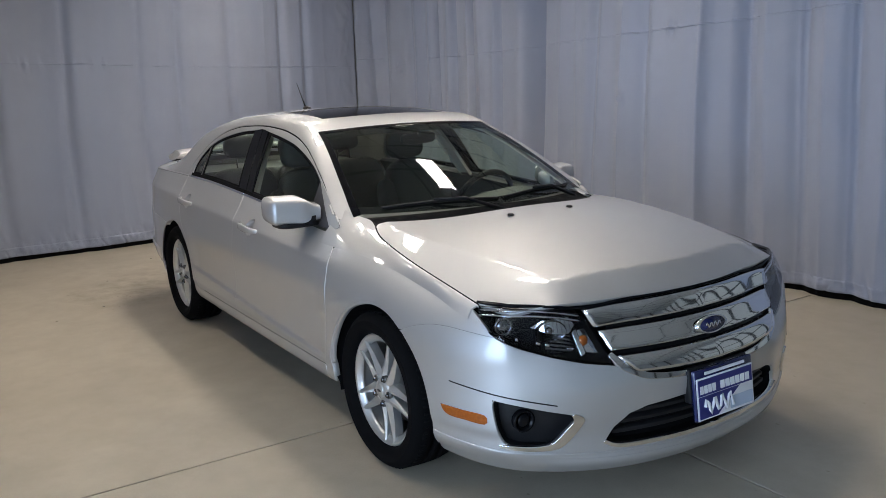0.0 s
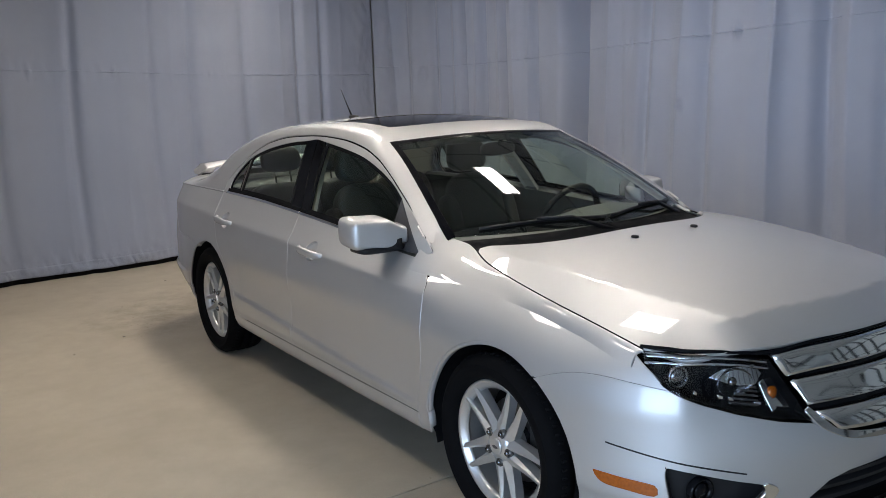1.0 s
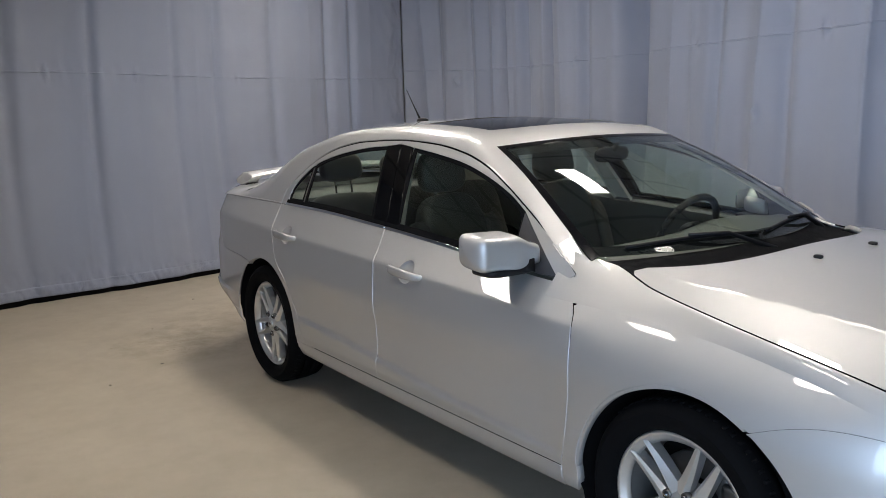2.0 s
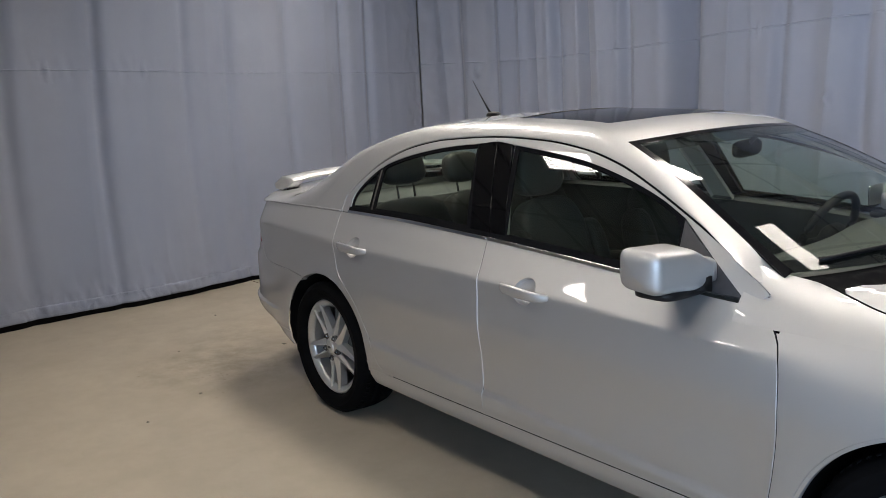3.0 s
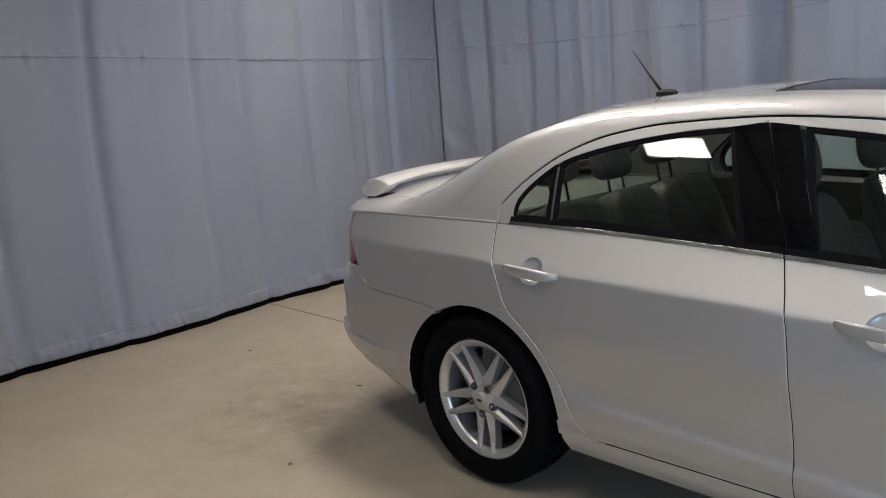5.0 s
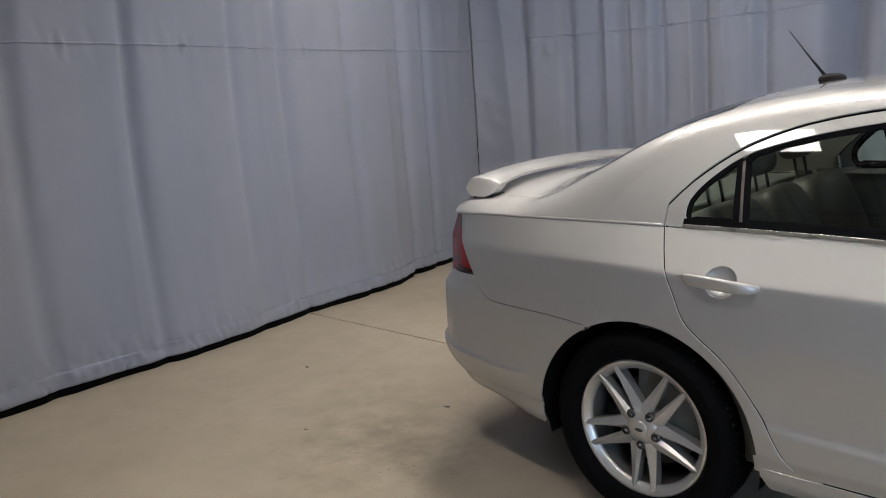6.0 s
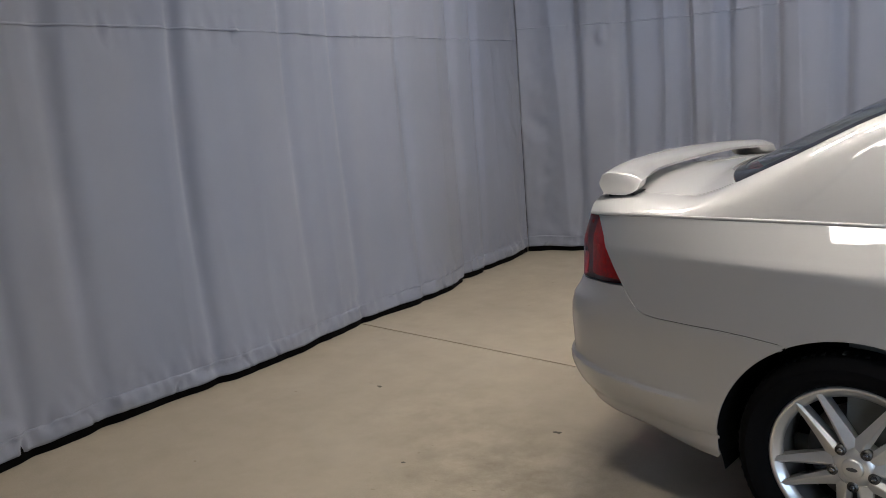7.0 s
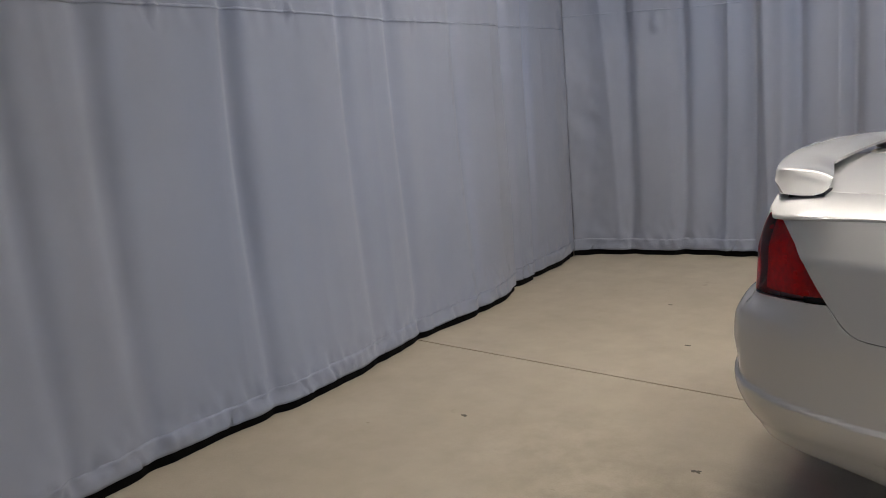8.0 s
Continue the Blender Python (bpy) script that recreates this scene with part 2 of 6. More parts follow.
def lower(s, z, extra=0.0):
    """The painted flank, nose and tail below the belt: (x, y, z), right side."""
    x, y, nx, ny = plan(s)
    wf, wr = smooth(0.80, 0.25, abs(ny)) if x > 0 else 0.0, smooth(0.80, 0.25, abs(ny)) if x < 0 else 0.0
    ws = 1 - wf - wr
    wide = smooth(0.70, 1.20, x)
    up = clamp((z - Z_LOW(max(x, 0.5))) / (BELT(x) - Z_LOW(max(x, 0.5))), 0, 1.5) if wide > 0 else 0.0
    fold_up = 0.0
    if wide < 1:
        t = (z - LINE(x)) / (BELT(x) - LINE(x))
        fold_up = 0.5 * (t + math.sqrt(t * t + 0.004)) / (0.5 * (1 + math.sqrt(1.004))) 
    side = D_SIDE(z) + INSET(x) * (wide * up ** 2 + (1 - wide) * (0.74 * fold_up + 0.26 * smooth(0.60, 0.90, z)))
    d = ws * side + wf * D_FRONT(z) + wr * D_REAR(z) + extra
    if -1.0 < x < 1.0:
        zl = DOOR_STEP(x)
        d += 0.013 * smooth(1.0, 0.85, abs(x)) * smooth(zl - 0.014, zl + 0.014, z) * smooth(0.70, 0.52, z)
    if x < -1.70:
        d += smooth(-1.70, -2.15, x) * (1 - wr) * max(0.0, D_REAR(min(z, 0.45)) - 0.018) * 0.5
        d += 0.028 * smooth(-2.08, -2.30, x) * smooth(0.675, 0.745, z) * (1 - wr)
        zc = TAIL_FOLD(x)
        d -= 0.013 * smooth(-1.78, -1.90, x) * smooth(zc + 0.007, zc - 0.005, z) * smooth(zc - 0.16, zc - 0.03, z)
    return x - nx * d, -(y - ny * d), z


def belt_y(x):
    s = s_at(x)
    return -lower(s, BELT(x))[1]


_by = [(-2.30 + i * 0.05, belt_y(-2.30 + i * 0.05)) for i in range(77)]
BELT_Y = curve(*_by)


def glass_y(x, z):
    """Half width of the upper flank at a height."""
    t = z - BELT(x)
    return BELT_Y(x) - 0.47 * t - 0.22 * max(0, t) ** 2


# centre line of the upper body, from the cowl over the roof to the tail
CROWN = spline([-2.32, -2.1, -1.97, -1.75, -1.5, -1.3, -1.08, -0.85, -0.55, -0.25, 0.0, 0.18, 0.315, 0.515, 0.707, 0.961, 1.09, 1.25],
               [1.050, 1.062, 1.072, 1.168, 1.285, 1.342, 1.377, 1.394, 1.404, 1.398, 1.378, 1.348, 1.304, 1.228, 1.141, 1.013, 0.945, 0.86])
BOW = curve((-2.4, -0.05), (-2.0, -0.18), (-1.3, -0.22), (-0.7, 0.0), (-0.2, 0.0), (0.3, 0.45), (1.3, 0.45))
ARCH = curve((-2.3, 0.10), (-1.95, 0.12), (-1.4, 0.13), (-0.9, 0.11), (-0.2, 0.11), (0.25, 0.01), (0.4, 0.0), (1.2, 0.0))
EDGE = curve((-2.32, 0.52), (-2.0, 0.60), (-1.78, 0.615), (-1.6, 0.602), (-1.46, 0.582), (-1.3, 0.53), (-1.15, 0.495), (-0.7, 0.475), (-0.2, 0.48), (0.197, 0.524), (0.381, 0.566), (0.553, 0.610), (0.775, 0.664), (0.95, 0.70), (1.1, 0.725))


def crown(x, y):
    return CROWN(x + BOW(x) * y * y) - ARCH(x) * y * y


# top edge of the door frames
FRAME = curve((-1.40, 0.95), (-1.312, 1.051), (-1.239, 1.126), (-1.089, 1.225), (-0.914, 1.285), (-0.704, 1.316), (-0.402, 1.328), (-0.149, 1.317), (0.065, 1.288),
              (0.23, 1.245), (0.384, 1.184), (0.527, 1.118), (0.636, 1.064), (0.774, 0.990), (0.862, 0.930), (0.95, 0.87))
_cache = {}


def _section(x):
    k = round(x, 5)
    if k not in _cache:
        ye = EDGE(x)
        ze = crown(x, ye)
        g = (crown(x, ye + 0.01) - crown(x, ye - 0.01)) / 0.02
        zc = ze
        for _ in range(30):
            zc = 0.5 * zc + 0.5 * (ze + g * (glass_y(x, zc) - ye))
        zs = max(min(zc - 0.004, max(zc - min(0.055, 0.45 * (zc - BELT(x))), FRAME(x) + 0.003)), BELT(x) + 0.006)
        q = smooth(-1.33, -1.66, x)
        if q > 0:
            zb, yb = BELT(x), BELT_Y(x)
            zs = zs + (zb + 0.006 - zs) * q
            zc = zc + (0.32 * zb + 0.68 * ze + 0.006 - zc) * q
            yc = glass_y(x, zc) * (1 - q) + (0.60 * yb + 0.40 * ye + 0.006) * q
        else:
            yc = glass_y(x, zc)
        _cache[k] = (ye, ze, yc, zc, glass_y(x, zs), zs)
    return _cache[k]


Z0 = 0.86


def upper_skin(x, m):
    """The body above the belt: m 0 to 1 climbs the flank, 1 to 2 rounds the rail, 2 to 3 goes to the centre line."""
    ye, ze, yc, zc, ys, zs = _section(x)
    if m <= 1:
        z = Z0 + (zs - Z0) * m
        return x, -glass_y(x, z), z
    if m <= 2:
        t = m - 1
        a, b, c = (1 - t) ** 2, 2 * t * (1 - t), t * t
        return x, -(a * ys + b * yc + c * ye), a * zs + b * zc + c * ze
    y = ye * (3 - m)
    return x, -y, crown(x, y)


def upper(x, m, extra=0.0):
    """The same, sunk by extra along its normal."""
    p = Vector(upper_skin(x, m))
    if extra:
        e = 0.002
        a = Vector(upper_skin(x + e, m)) - Vector(upper_skin(x - e, m))
        b = Vector(upper_skin(x, min(3, m + e))) - Vector(upper_skin(x, m - e))
        n = a.cross(b)
        n.normalize()
        if n.y > 0.2 or (abs(n.y) <= 0.2 and n.z < 0):
            n = -n
        p = p - n * extra
        p.y = min(p.y, 0.0)
    return p


def m_at(x, z):
    return (z - Z0) / (_section(x)[5] - Z0)


def m_y(x, y):
    return 3 - y / EDGE(x)


HOOD_C = spline([0.95, 1.2, 1.45, 1.7, 1.95, 2.12, 2.24, 2.32], [0.978, 0.972, 0.957, 0.931, 0.896, 0.863, 0.835, 0.81])


HOOD_Y_KEYS = curve((0.78, 0.695), (0.866, 0.655), (0.93, 0.634), (0.98, 0.645), (1.05, 0.675), (1.13, 0.704), (1.35, 0.748), (1.58, 0.770), (1.79, 0.772), (1.92, 0.766), (2.0, 0.755))
HOOD_ZE_KEYS = curve((0.78, 0.985), (0.866, 0.958), (0.93, 0.944), (0.98, 0.934), (1.05, 0.922), (1.13, 0.908), (1.35, 0.882), (1.58, 0.850), (1.79, 0.815), (1.92, 0.788), (2.0, 0.765))


def eased(f, x):
    """The mean of f over a short stretch about x, forward of the cowl."""
    w = 0.11 * smooth(1.02, 1.3, x)
    return sum(f(x + w * k / 3) for k in range(-3, 4)) / 7


def HOOD_Y(x):
    return eased(HOOD_Y_KEYS, x)


def HOOD_ZE(x):
    return eased(HOOD_ZE_KEYS, x)


def hood_edge(x):
    """Half width and height of the gap between hood and fender."""
    return HOOD_Y(x), HOOD_ZE(x)


def fender_cap(x, t):
    """From the fender's shoulder (t 0) to the hood gap (t 1)."""
    s = s_at(x)
    z = BELT(x)
    a, b = Vector(lower(s, z - 0.045)), Vector(lower(s, z + 0.004))
    b = b.lerp(Vector((x, -glass_y(x, z + 0.050) - 0.004, z + 0.050)), smooth(1.10, 0.86, x))
    c = Vector((x, -HOOD_Y(x), HOOD_ZE(x)))
    b.y = min(b.y, c.y - 0.016)
    return a * (1 - t) ** 2 + b * (2 * t * (1 - t)) + c * t * t


_nose = [lower(1.0 * i / 24, 0.795) for i in range(25)]
NOSE_X = curve(*[(-p[1], p[0]) for p in _nose])


CREASE_Y = curve((1.0, 0.60), (1.2, 0.645), (1.45, 0.628), (1.61, 0.608), (1.84, 0.565), (2.01, 0.525), (2.3, 0.45))


def hinge(v, soft):
    """Zero below 0 and v above it, with a rounded corner."""
    return 0.5 * (v + math.sqrt(v * v + soft * soft)) - 0.5 * soft * math.exp(-abs(v) / soft)


def hood_z(x, y):
    """Height of the hood: a flat raised middle, shoulders outside its creases, and a front face that falls to the nose."""
    y = abs(y)
    xn = NOSE_X(min(y, 0.76))
    z = hood_flat(x, y)
    fall = max(0.0, hood_flat(xn, y) - 0.793)
    return z - fall * clamp(hinge(1 - (xn - x) / 0.105, 0.22), 0, 1.25) ** 1.15


def hood_flat(x, y):
    y = abs(y)
    xe = min(x, 1.93)
    ye, ze = hood_edge(xe)
    if x > 1.93:
        ze -= (x - 1.93) * 0.42
    mid = lambda v: HOOD_C(x + 0.16 * v * v) - 0.075 * v * v
    yc = min(CREASE_Y(x), ye - 0.04)
    out = clamp(hinge((y - yc) / (ye - yc), 0.17), 0, 1.2)
    return mid(y) - max(0.0, mid(ye) - ze) * out ** 1.12


# ---- building ----
def thing(name, label, category, group="", kind="", at=(0, 0, 0)):
    ob = new(name)
    ob.location = at
    return tagged(ob, label, category, group, kind)


def part(name, bm, material, parent, label="", smooth_it=True):
    """One mesh object under a thing or a part; bm is consumed."""
    me = bpy.data.meshes.new(name)
    bm.to_mesh(me)
    bm.free()
    return fix(name, me, material, parent, label, smooth_it)


def fix(name, me, material, parent, label="", smooth_it=True):
    for m in (material if isinstance(material, (list, tuple)) else [material]):
        me.materials.append(m)
    if smooth_it:
        for p in me.polygons:
            p.use_smooth = True
    ob = new(name, me)
    if parent is not None:
        ob.parent = parent
    if label:
        ob["label"] = label
    return ob


def cut_to(poly, axis, value, keep_above):
    """Clip a polygon of (u, v) by a line of constant u or v."""
    out = []
    n = len(poly)
    for i in range(n):
        a, b = poly[i], poly[(i + 1) % n]
        da, db = a[axis] - value, b[axis] - value
        if not keep_above:
            da, db = -da, -db
        if da >= 0:
            out.append(a)
        if (da > 0 and db < 0) or (da < 0 and db > 0):
            t = da / (da - db)
            p = [a[0] + (b[0] - a[0]) * t, a[1] + (b[1] - a[1]) * t]
            p[axis] = value
            out.append((p[0], p[1]))
    return out


def clean(poly):
    """Drop doubled points and spikes."""
    pts = [(round(u, 5), round(v, 5)) for u, v in poly]
    again = True
    while again and len(pts) >= 3:
        again = False
        for i in range(len(pts)):
            a, b, c = pts[i - 1], pts[i], pts[(i + 1) % len(pts)]
            if a == b or b == c or a == c:
                del pts[i]
                again = True
                break
            cr = (b[0] - a[0]) * (c[1] - b[1]) - (b[1] - a[1]) * (c[0] - b[0])
            dt = (b[0] - a[0]) * (c[0] - b[0]) + (b[1] - a[1]) * (c[1] - b[1])
            if abs(cr) < 1e-9 and dt < 0:
                del pts[i]
                again = True
                break
    return pts if len(pts) >= 3 else []


def dense(pts, step=0.02, closed=True):
    out = []
    n = len(pts)
    for i in range(n if closed else n - 1):
        a, b = pts[i], pts[(i + 1) % n]
        k = max(1, int(math.hypot(b[0] - a[0], b[1] - a[1]) / step))
        out += [(a[0] + (b[0] - a[0]) * j / k, a[1] + (b[1] - a[1]) * j / k) for j in range(k)]
    if not closed:
        out.append(pts[-1])
    return out


def flow(pts, n=8):
    """A smooth open line through points of the plane."""
    k = [0.0]
    for a, b in zip(pts, pts[1:]):
        k.append(k[-1] + math.hypot(b[0] - a[0], b[1] - a[1]))
    fu, fv = spline(k, [p[0] for p in pts]), spline(k, [p[1] for p in pts])
    steps = n * (len(pts) - 1)
    return [(fu(k[-1] * i / steps), fv(k[-1] * i / steps)) for i in range(steps + 1)]


def area(poly):
    return 0.5 * sum(a[0] * b[1] - b[0] * a[1] for a, b in zip(poly, poly[1:] + poly[:1]))


def shrink(poly, d):
    """The closed outline moved inwards by d."""
    sgn = 1 if area(poly) > 0 else -1
    out = []
    n = len(poly)
    for i in range(n):
        a, c = poly[i - 1], poly[(i + 1) % n]
        tx, ty = c[0] - a[0], c[1] - a[1]
        q = math.hypot(tx, ty) or 1
        out.append((poly[i][0] - sgn * ty / q * d, poly[i][1] + sgn * tx / q * d))
    return out


def sheet(outline, surf, cell=(0.03, 0.03), rim=0.012, facing=(0, -1, 0), both=False, flip=False, lip=0.002, thick=0.0, plain=None):
    """A mesh of the part of a curved surface inside an outline, with turned-in edges.
    facing: the way it roughly looks. both: with its mirror image in y. flip: the mirror image alone. thick: closes a back sheet at that depth. plain(u, v): where the border stays unturned."""
    me = bpy.data.meshes.new("sheet")
    ids, uv, faces = {}, [], []
    strips = []
    for one in (outline if isinstance(outline[0], list) else [outline]):
        poly = dense(one, min(cell) * 0.8)
        for j in range(math.floor(min(p[1] for p in poly) / cell[1]), math.ceil(max(p[1] for p in poly) / cell[1])):
            strips.append(cut_to(cut_to(poly, 1, j * cell[1], True), 1, (j + 1) * cell[1], False))
    for row in strips:
        if len(row) < 3:
            continue
        a, b = min(p[0] for p in row), max(p[0] for p in row)
        for i in range(math.floor(a / cell[0]), math.ceil(b / cell[0])):
            f = clean(cut_to(cut_to(row, 0, i * cell[0], True), 0, (i + 1) * cell[0], False))
            if not f or abs(area(f)) < 1e-8:
                continue
            if area(f) < 0:
                f.reverse()
            idx = []
            for p in f:
                if p not in ids:
                    ids[p] = len(uv)
                    uv.append(p)
                if not idx or idx[-1] != ids[p]:
                    idx.append(ids[p])
            if len(set(idx)) == len(idx) >= 3:
                faces.append(idx)
    e = 0.0015
    pts, nor = [], []
    look_way = Vector(facing)
    for u, v in uv:
        p = Vector(surf(u, v))
        du = Vector(surf(u + e, v)) - Vector(surf(u - e, v))
        dv = Vector(surf(u, v + e)) - Vector(surf(u, v - e))
        n = du.cross(dv)
        if n.length < 1e-12:
            n = look_way.copy()
        n.normalize()
        pts.append(p)
        nor.append(n)
    good = sum(1 if n.dot(look_way) > 0 else -1 for n in nor)
    if good < 0:
        nor = [-n for n in nor]
        faces = [f[::-1] for f in faces]
    if rim > 0:
        used = {}
        for f in faces:
            for a, b in zip(f, f[1:] + f[:1]):
                used[(a, b)] = used.get((a, b), 0) + 1
        border = [ab for ab in used if (ab[1], ab[0]) not in used]
        if plain:
            border = [ab for ab in border if not (plain(*uv[ab[0]]) and plain(*uv[ab[1]]))]
        out = {}
        for a, b in border:
            d = pts[b] - pts[a]
            for k in (a, b):
                t = d.cross(nor[k])
                if t.length > 1e-9:
                    out[k] = out.get(k, Vector()) + t.normalized()
        ring = {}
        for k, t in out.items():
            if both and abs(pts[k].y) < 1e-4:
                t.y = 0
            t = t.normalized() if t.length > 1e-6 else nor[k]
            i0 = len(pts)
            n = nor[k]
            pts += [pts[k].copy(), pts[k] + t * lip * 0.6 - n * lip * 0.7, pts[k] + t * lip - n * rim]
            nor += [n, (n + t * 1.2).normalized(), t]
            ring[k] = i0
        for a, b in border:
            if a in ring and b in ring:
                if both and abs(pts[a].y) < 1e-4 and abs(pts[b].y) < 1e-4:
                    continue
                p, q = ring[a], ring[b]
                for r in (0, 1):
                    faces.append([q + r, p + r, p + r + 1, q + r + 1])
    if thick:
        n0 = len(uv)
        base = len(pts)
        count = [f for f in faces if max(f) < n0]
        pts += [pts[i] - nor[i] * thick for i in range(n0)]
        nor += [-nor[i] for i in range(n0)]
        faces += [[base + i for i in reversed(f)] for f in count]
    if flip or both:
        mp = [Vector((p.x, -p.y, p.z)) for p in pts]
        mn = [Vector((n.x, -n.y, n.z)) for n in nor]
        mf = [f[::-1] for f in faces]
        if flip:
            pts, nor, faces = mp, mn, mf
        else:
            k = len(pts)
            pts, nor, faces = pts + mp, nor + mn, faces + [[i + k for i in f] for f in mf]
    me.from_pydata([tuple(p) for p in pts], [], faces)
    me.update()
    for p in me.polygons:
        p.use_smooth = True
    me.normals_split_custom_set_from_vertices([tuple(n) for n in nor])
    return me


def lathe(profile, n=48, axis="y", centre=(0, 0, 0), bm=None):
    """Turn a profile of (radius, along) round an axis."""
    bm = bm or bmesh.new()
    rings = []
    for r, h in profile:
        ring = []
        for i in range(n):
            a = 2 * math.pi * i / n
            c, s_ = r * math.cos(a), r * math.sin(a)
            p = {"y": (c, h, s_), "z": (c, s_, h), "x": (h, c, s_)}[axis]
            ring.append(bm.verts.new((p[0] + centre[0], p[1] + centre[1], p[2] + centre[2])))
        rings.append(ring)
    for a, b in zip(rings, rings[1:]):
        for i in range(n):
            bm.faces.new((a[i], a[(i + 1) % n], b[(i + 1) % n], b[i]))
    return bm


def close_normals(bm):
    bmesh.ops.recalc_face_normals(bm, faces=bm.faces)
    return bm


def block(size, centre=(0, 0, 0), bevel=0.0, turn=(0, 0, 0), seg=2, bm=None):
    bm = bm or bmesh.new()
    m = pose(*centre, *turn) @ Matrix.Diagonal((*size, 1))
    r = bmesh.ops.create_cube(bm, size=1, matrix=m)
    if bevel:
        es = list({e for v in r["verts"] for e in v.link_edges})
        bmesh.ops.bevel(bm, geom=es, offset=bevel, segments=seg, affect="EDGES", profile=0.6)
    return bm


def pad(size, centre, e=0.45, turn=(0, 0, 0), n=20, bm=None, taper=0.0):
    """A cushion: a rounded box of the given full size. taper narrows its top in y."""
    bm = bm or bmesh.new()
    r = bmesh.ops.create_uvsphere(bm, u_segments=n * 2, v_segments=n, radius=1.0)
    m = pose(*centre, *turn)
    for v in r["verts"]:
        c = [math.copysign(abs(q) ** e, q) for q in v.co]
        k = 1 - taper * (c[2] * 0.5 + 0.5)
        v.co = m @ Vector((c[0] * size[0] / 2, c[1] * size[1] / 2 * k, c[2] * size[2] / 2))
    return bm


def tube(points, radius, n=8, bm=None, closed=False):
    """A round bar along points; radius a number or one per point."""
    bm = bm or bmesh.new()
    pts = [Vector(p) for p in points]
    rings = []
    for i, p in enumerate(pts):
        a = pts[i - 1] if (i or closed) else pts[i]
        b = pts[(i + 1) % len(pts)] if (i < len(pts) - 1 or closed) else pts[i]
        d = (b - a).normalized()
        u = d.cross(Vector((0, 0, 1)) if abs(d.z) < 0.9 else Vector((1, 0, 0))).normalized()
        w = d.cross(u)
        r = radius[i] if isinstance(radius, (list, tuple)) else radius
        rings.append([bm.verts.new(p + (u * math.cos(2 * math.pi * k / n) + w * math.sin(2 * math.pi * k / n)) * r) for k in range(n)])
    pairs = list(zip(rings, rings[1:])) + ([(rings[-1], rings[0])] if closed else [])
    for a, b in pairs:
        for k in range(n):
            bm.faces.new((a[k], a[(k + 1) % n], b[(k + 1) % n], b[k]))
    if not closed:
        bm.faces.new(rings[0][::-1])
        bm.faces.new(rings[-1])
    return close_normals(bm)


def loft(sections, bm=None, closed_ends=True, ring=True):
    """Skin through sections of equal length."""
    bm = bm or bmesh.new()
    rows = [[bm.verts.new(p) for p in s] for s in sections]
    n = len(rows[0])
    for a, b in zip(rows, rows[1:]):
        for i in range(n if ring else n - 1):
            bm.faces.new((a[i], a[(i + 1) % n], b[(i + 1) % n], b[i]))
    if closed_ends and ring:
        bm.faces.new(rows[0][::-1])
        bm.faces.new(rows[-1])
    return close_normals(bm)


# ---- the room ----
JOINT_Y, JOINT_X, JOINT = 0.20, 0.90, 0.0055
floor = thing("floor", "smooth beige concrete floor with saw-cut joints and scuffs", "floor", kind="structure")
for x0, x1 in ((-6.0, JOINT_X - JOINT), (JOINT_X + JOINT, 9.0)):
    for y0, y1 in ((-8.0, JOINT_Y - JOINT), (JOINT_Y + JOINT, 4.5)):
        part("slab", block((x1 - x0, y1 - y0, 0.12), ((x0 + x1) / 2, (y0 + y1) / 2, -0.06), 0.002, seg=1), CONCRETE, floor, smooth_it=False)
part("joint_filler", block((15, 12.5, 0.02), (1.5, -1.75, -0.05)), DARK, floor, "dark dirt in the saw-cut joints", False)


def stain(bm, cx, cy, r, seed, n=22, squash=0.6):
    ring = []
    for i in range(n):
        a = 2 * math.pi * i / n
        k = r * (0.75 + 0.6 * noise.noise(Vector((math.cos(a) * 1.7 + seed, math.sin(a) * 1.7, seed * 3.1))))
        ring.append(bm.verts.new((cx + k * math.cos(a + seed), cy + squash * k * math.sin(a + seed), 0.0008)))
    bm.faces.new(ring)
    return bm


GRIME = simple("dark_floor_grime", (0.10, 0.085, 0.062), 0.6, 0, 0.3, 30)
GRIME_FAINT = simple("faint_tyre_scuff", (0.33, 0.285, 0.21), 0.55, 0, 0.2, 30)
for i, (cx, cy, r) in enumerate(((-3.65, -0.515, 0.022), (-2.60, -0.50, 0.026), (-3.2, 0.75, 0.02), (-2.1, -1.25, 0.02), (-2.95, -1.05, 0.014), (-1.9, -1.6, 0.016), (-3.6, 1.4, 0.018))):
    tagged(part("floor_spot", stain(bmesh.new(), cx, cy, r, i + 1.0), GRIME, None, smooth_it=False), "small dark grime spot on the concrete floor", "stain", "grime spots")
bm = bmesh.new()
rng = random.Random(4)
for i in range(45):
    stain(bm, rng.gauss(-2.45, 0.28), rng.gauss(-1.08, 0.16), rng.uniform(0.003, 0.014), rng.uniform(0, 50), 12, rng.uniform(0.25, 0.8))
for i in range(90):
    stain(bm, rng.uniform(-4.2, 2.5), rng.uniform(-2.6, 1.8), rng.uniform(0.003, 0.012), rng.uniform(0, 50), 9, rng.uniform(0.25, 0.8))
tagged(part("floor_specks", bm, GRIME_FAINT, None, smooth_it=False), "scattered faint brown specks on the concrete floor", "stain", kind="stuff")

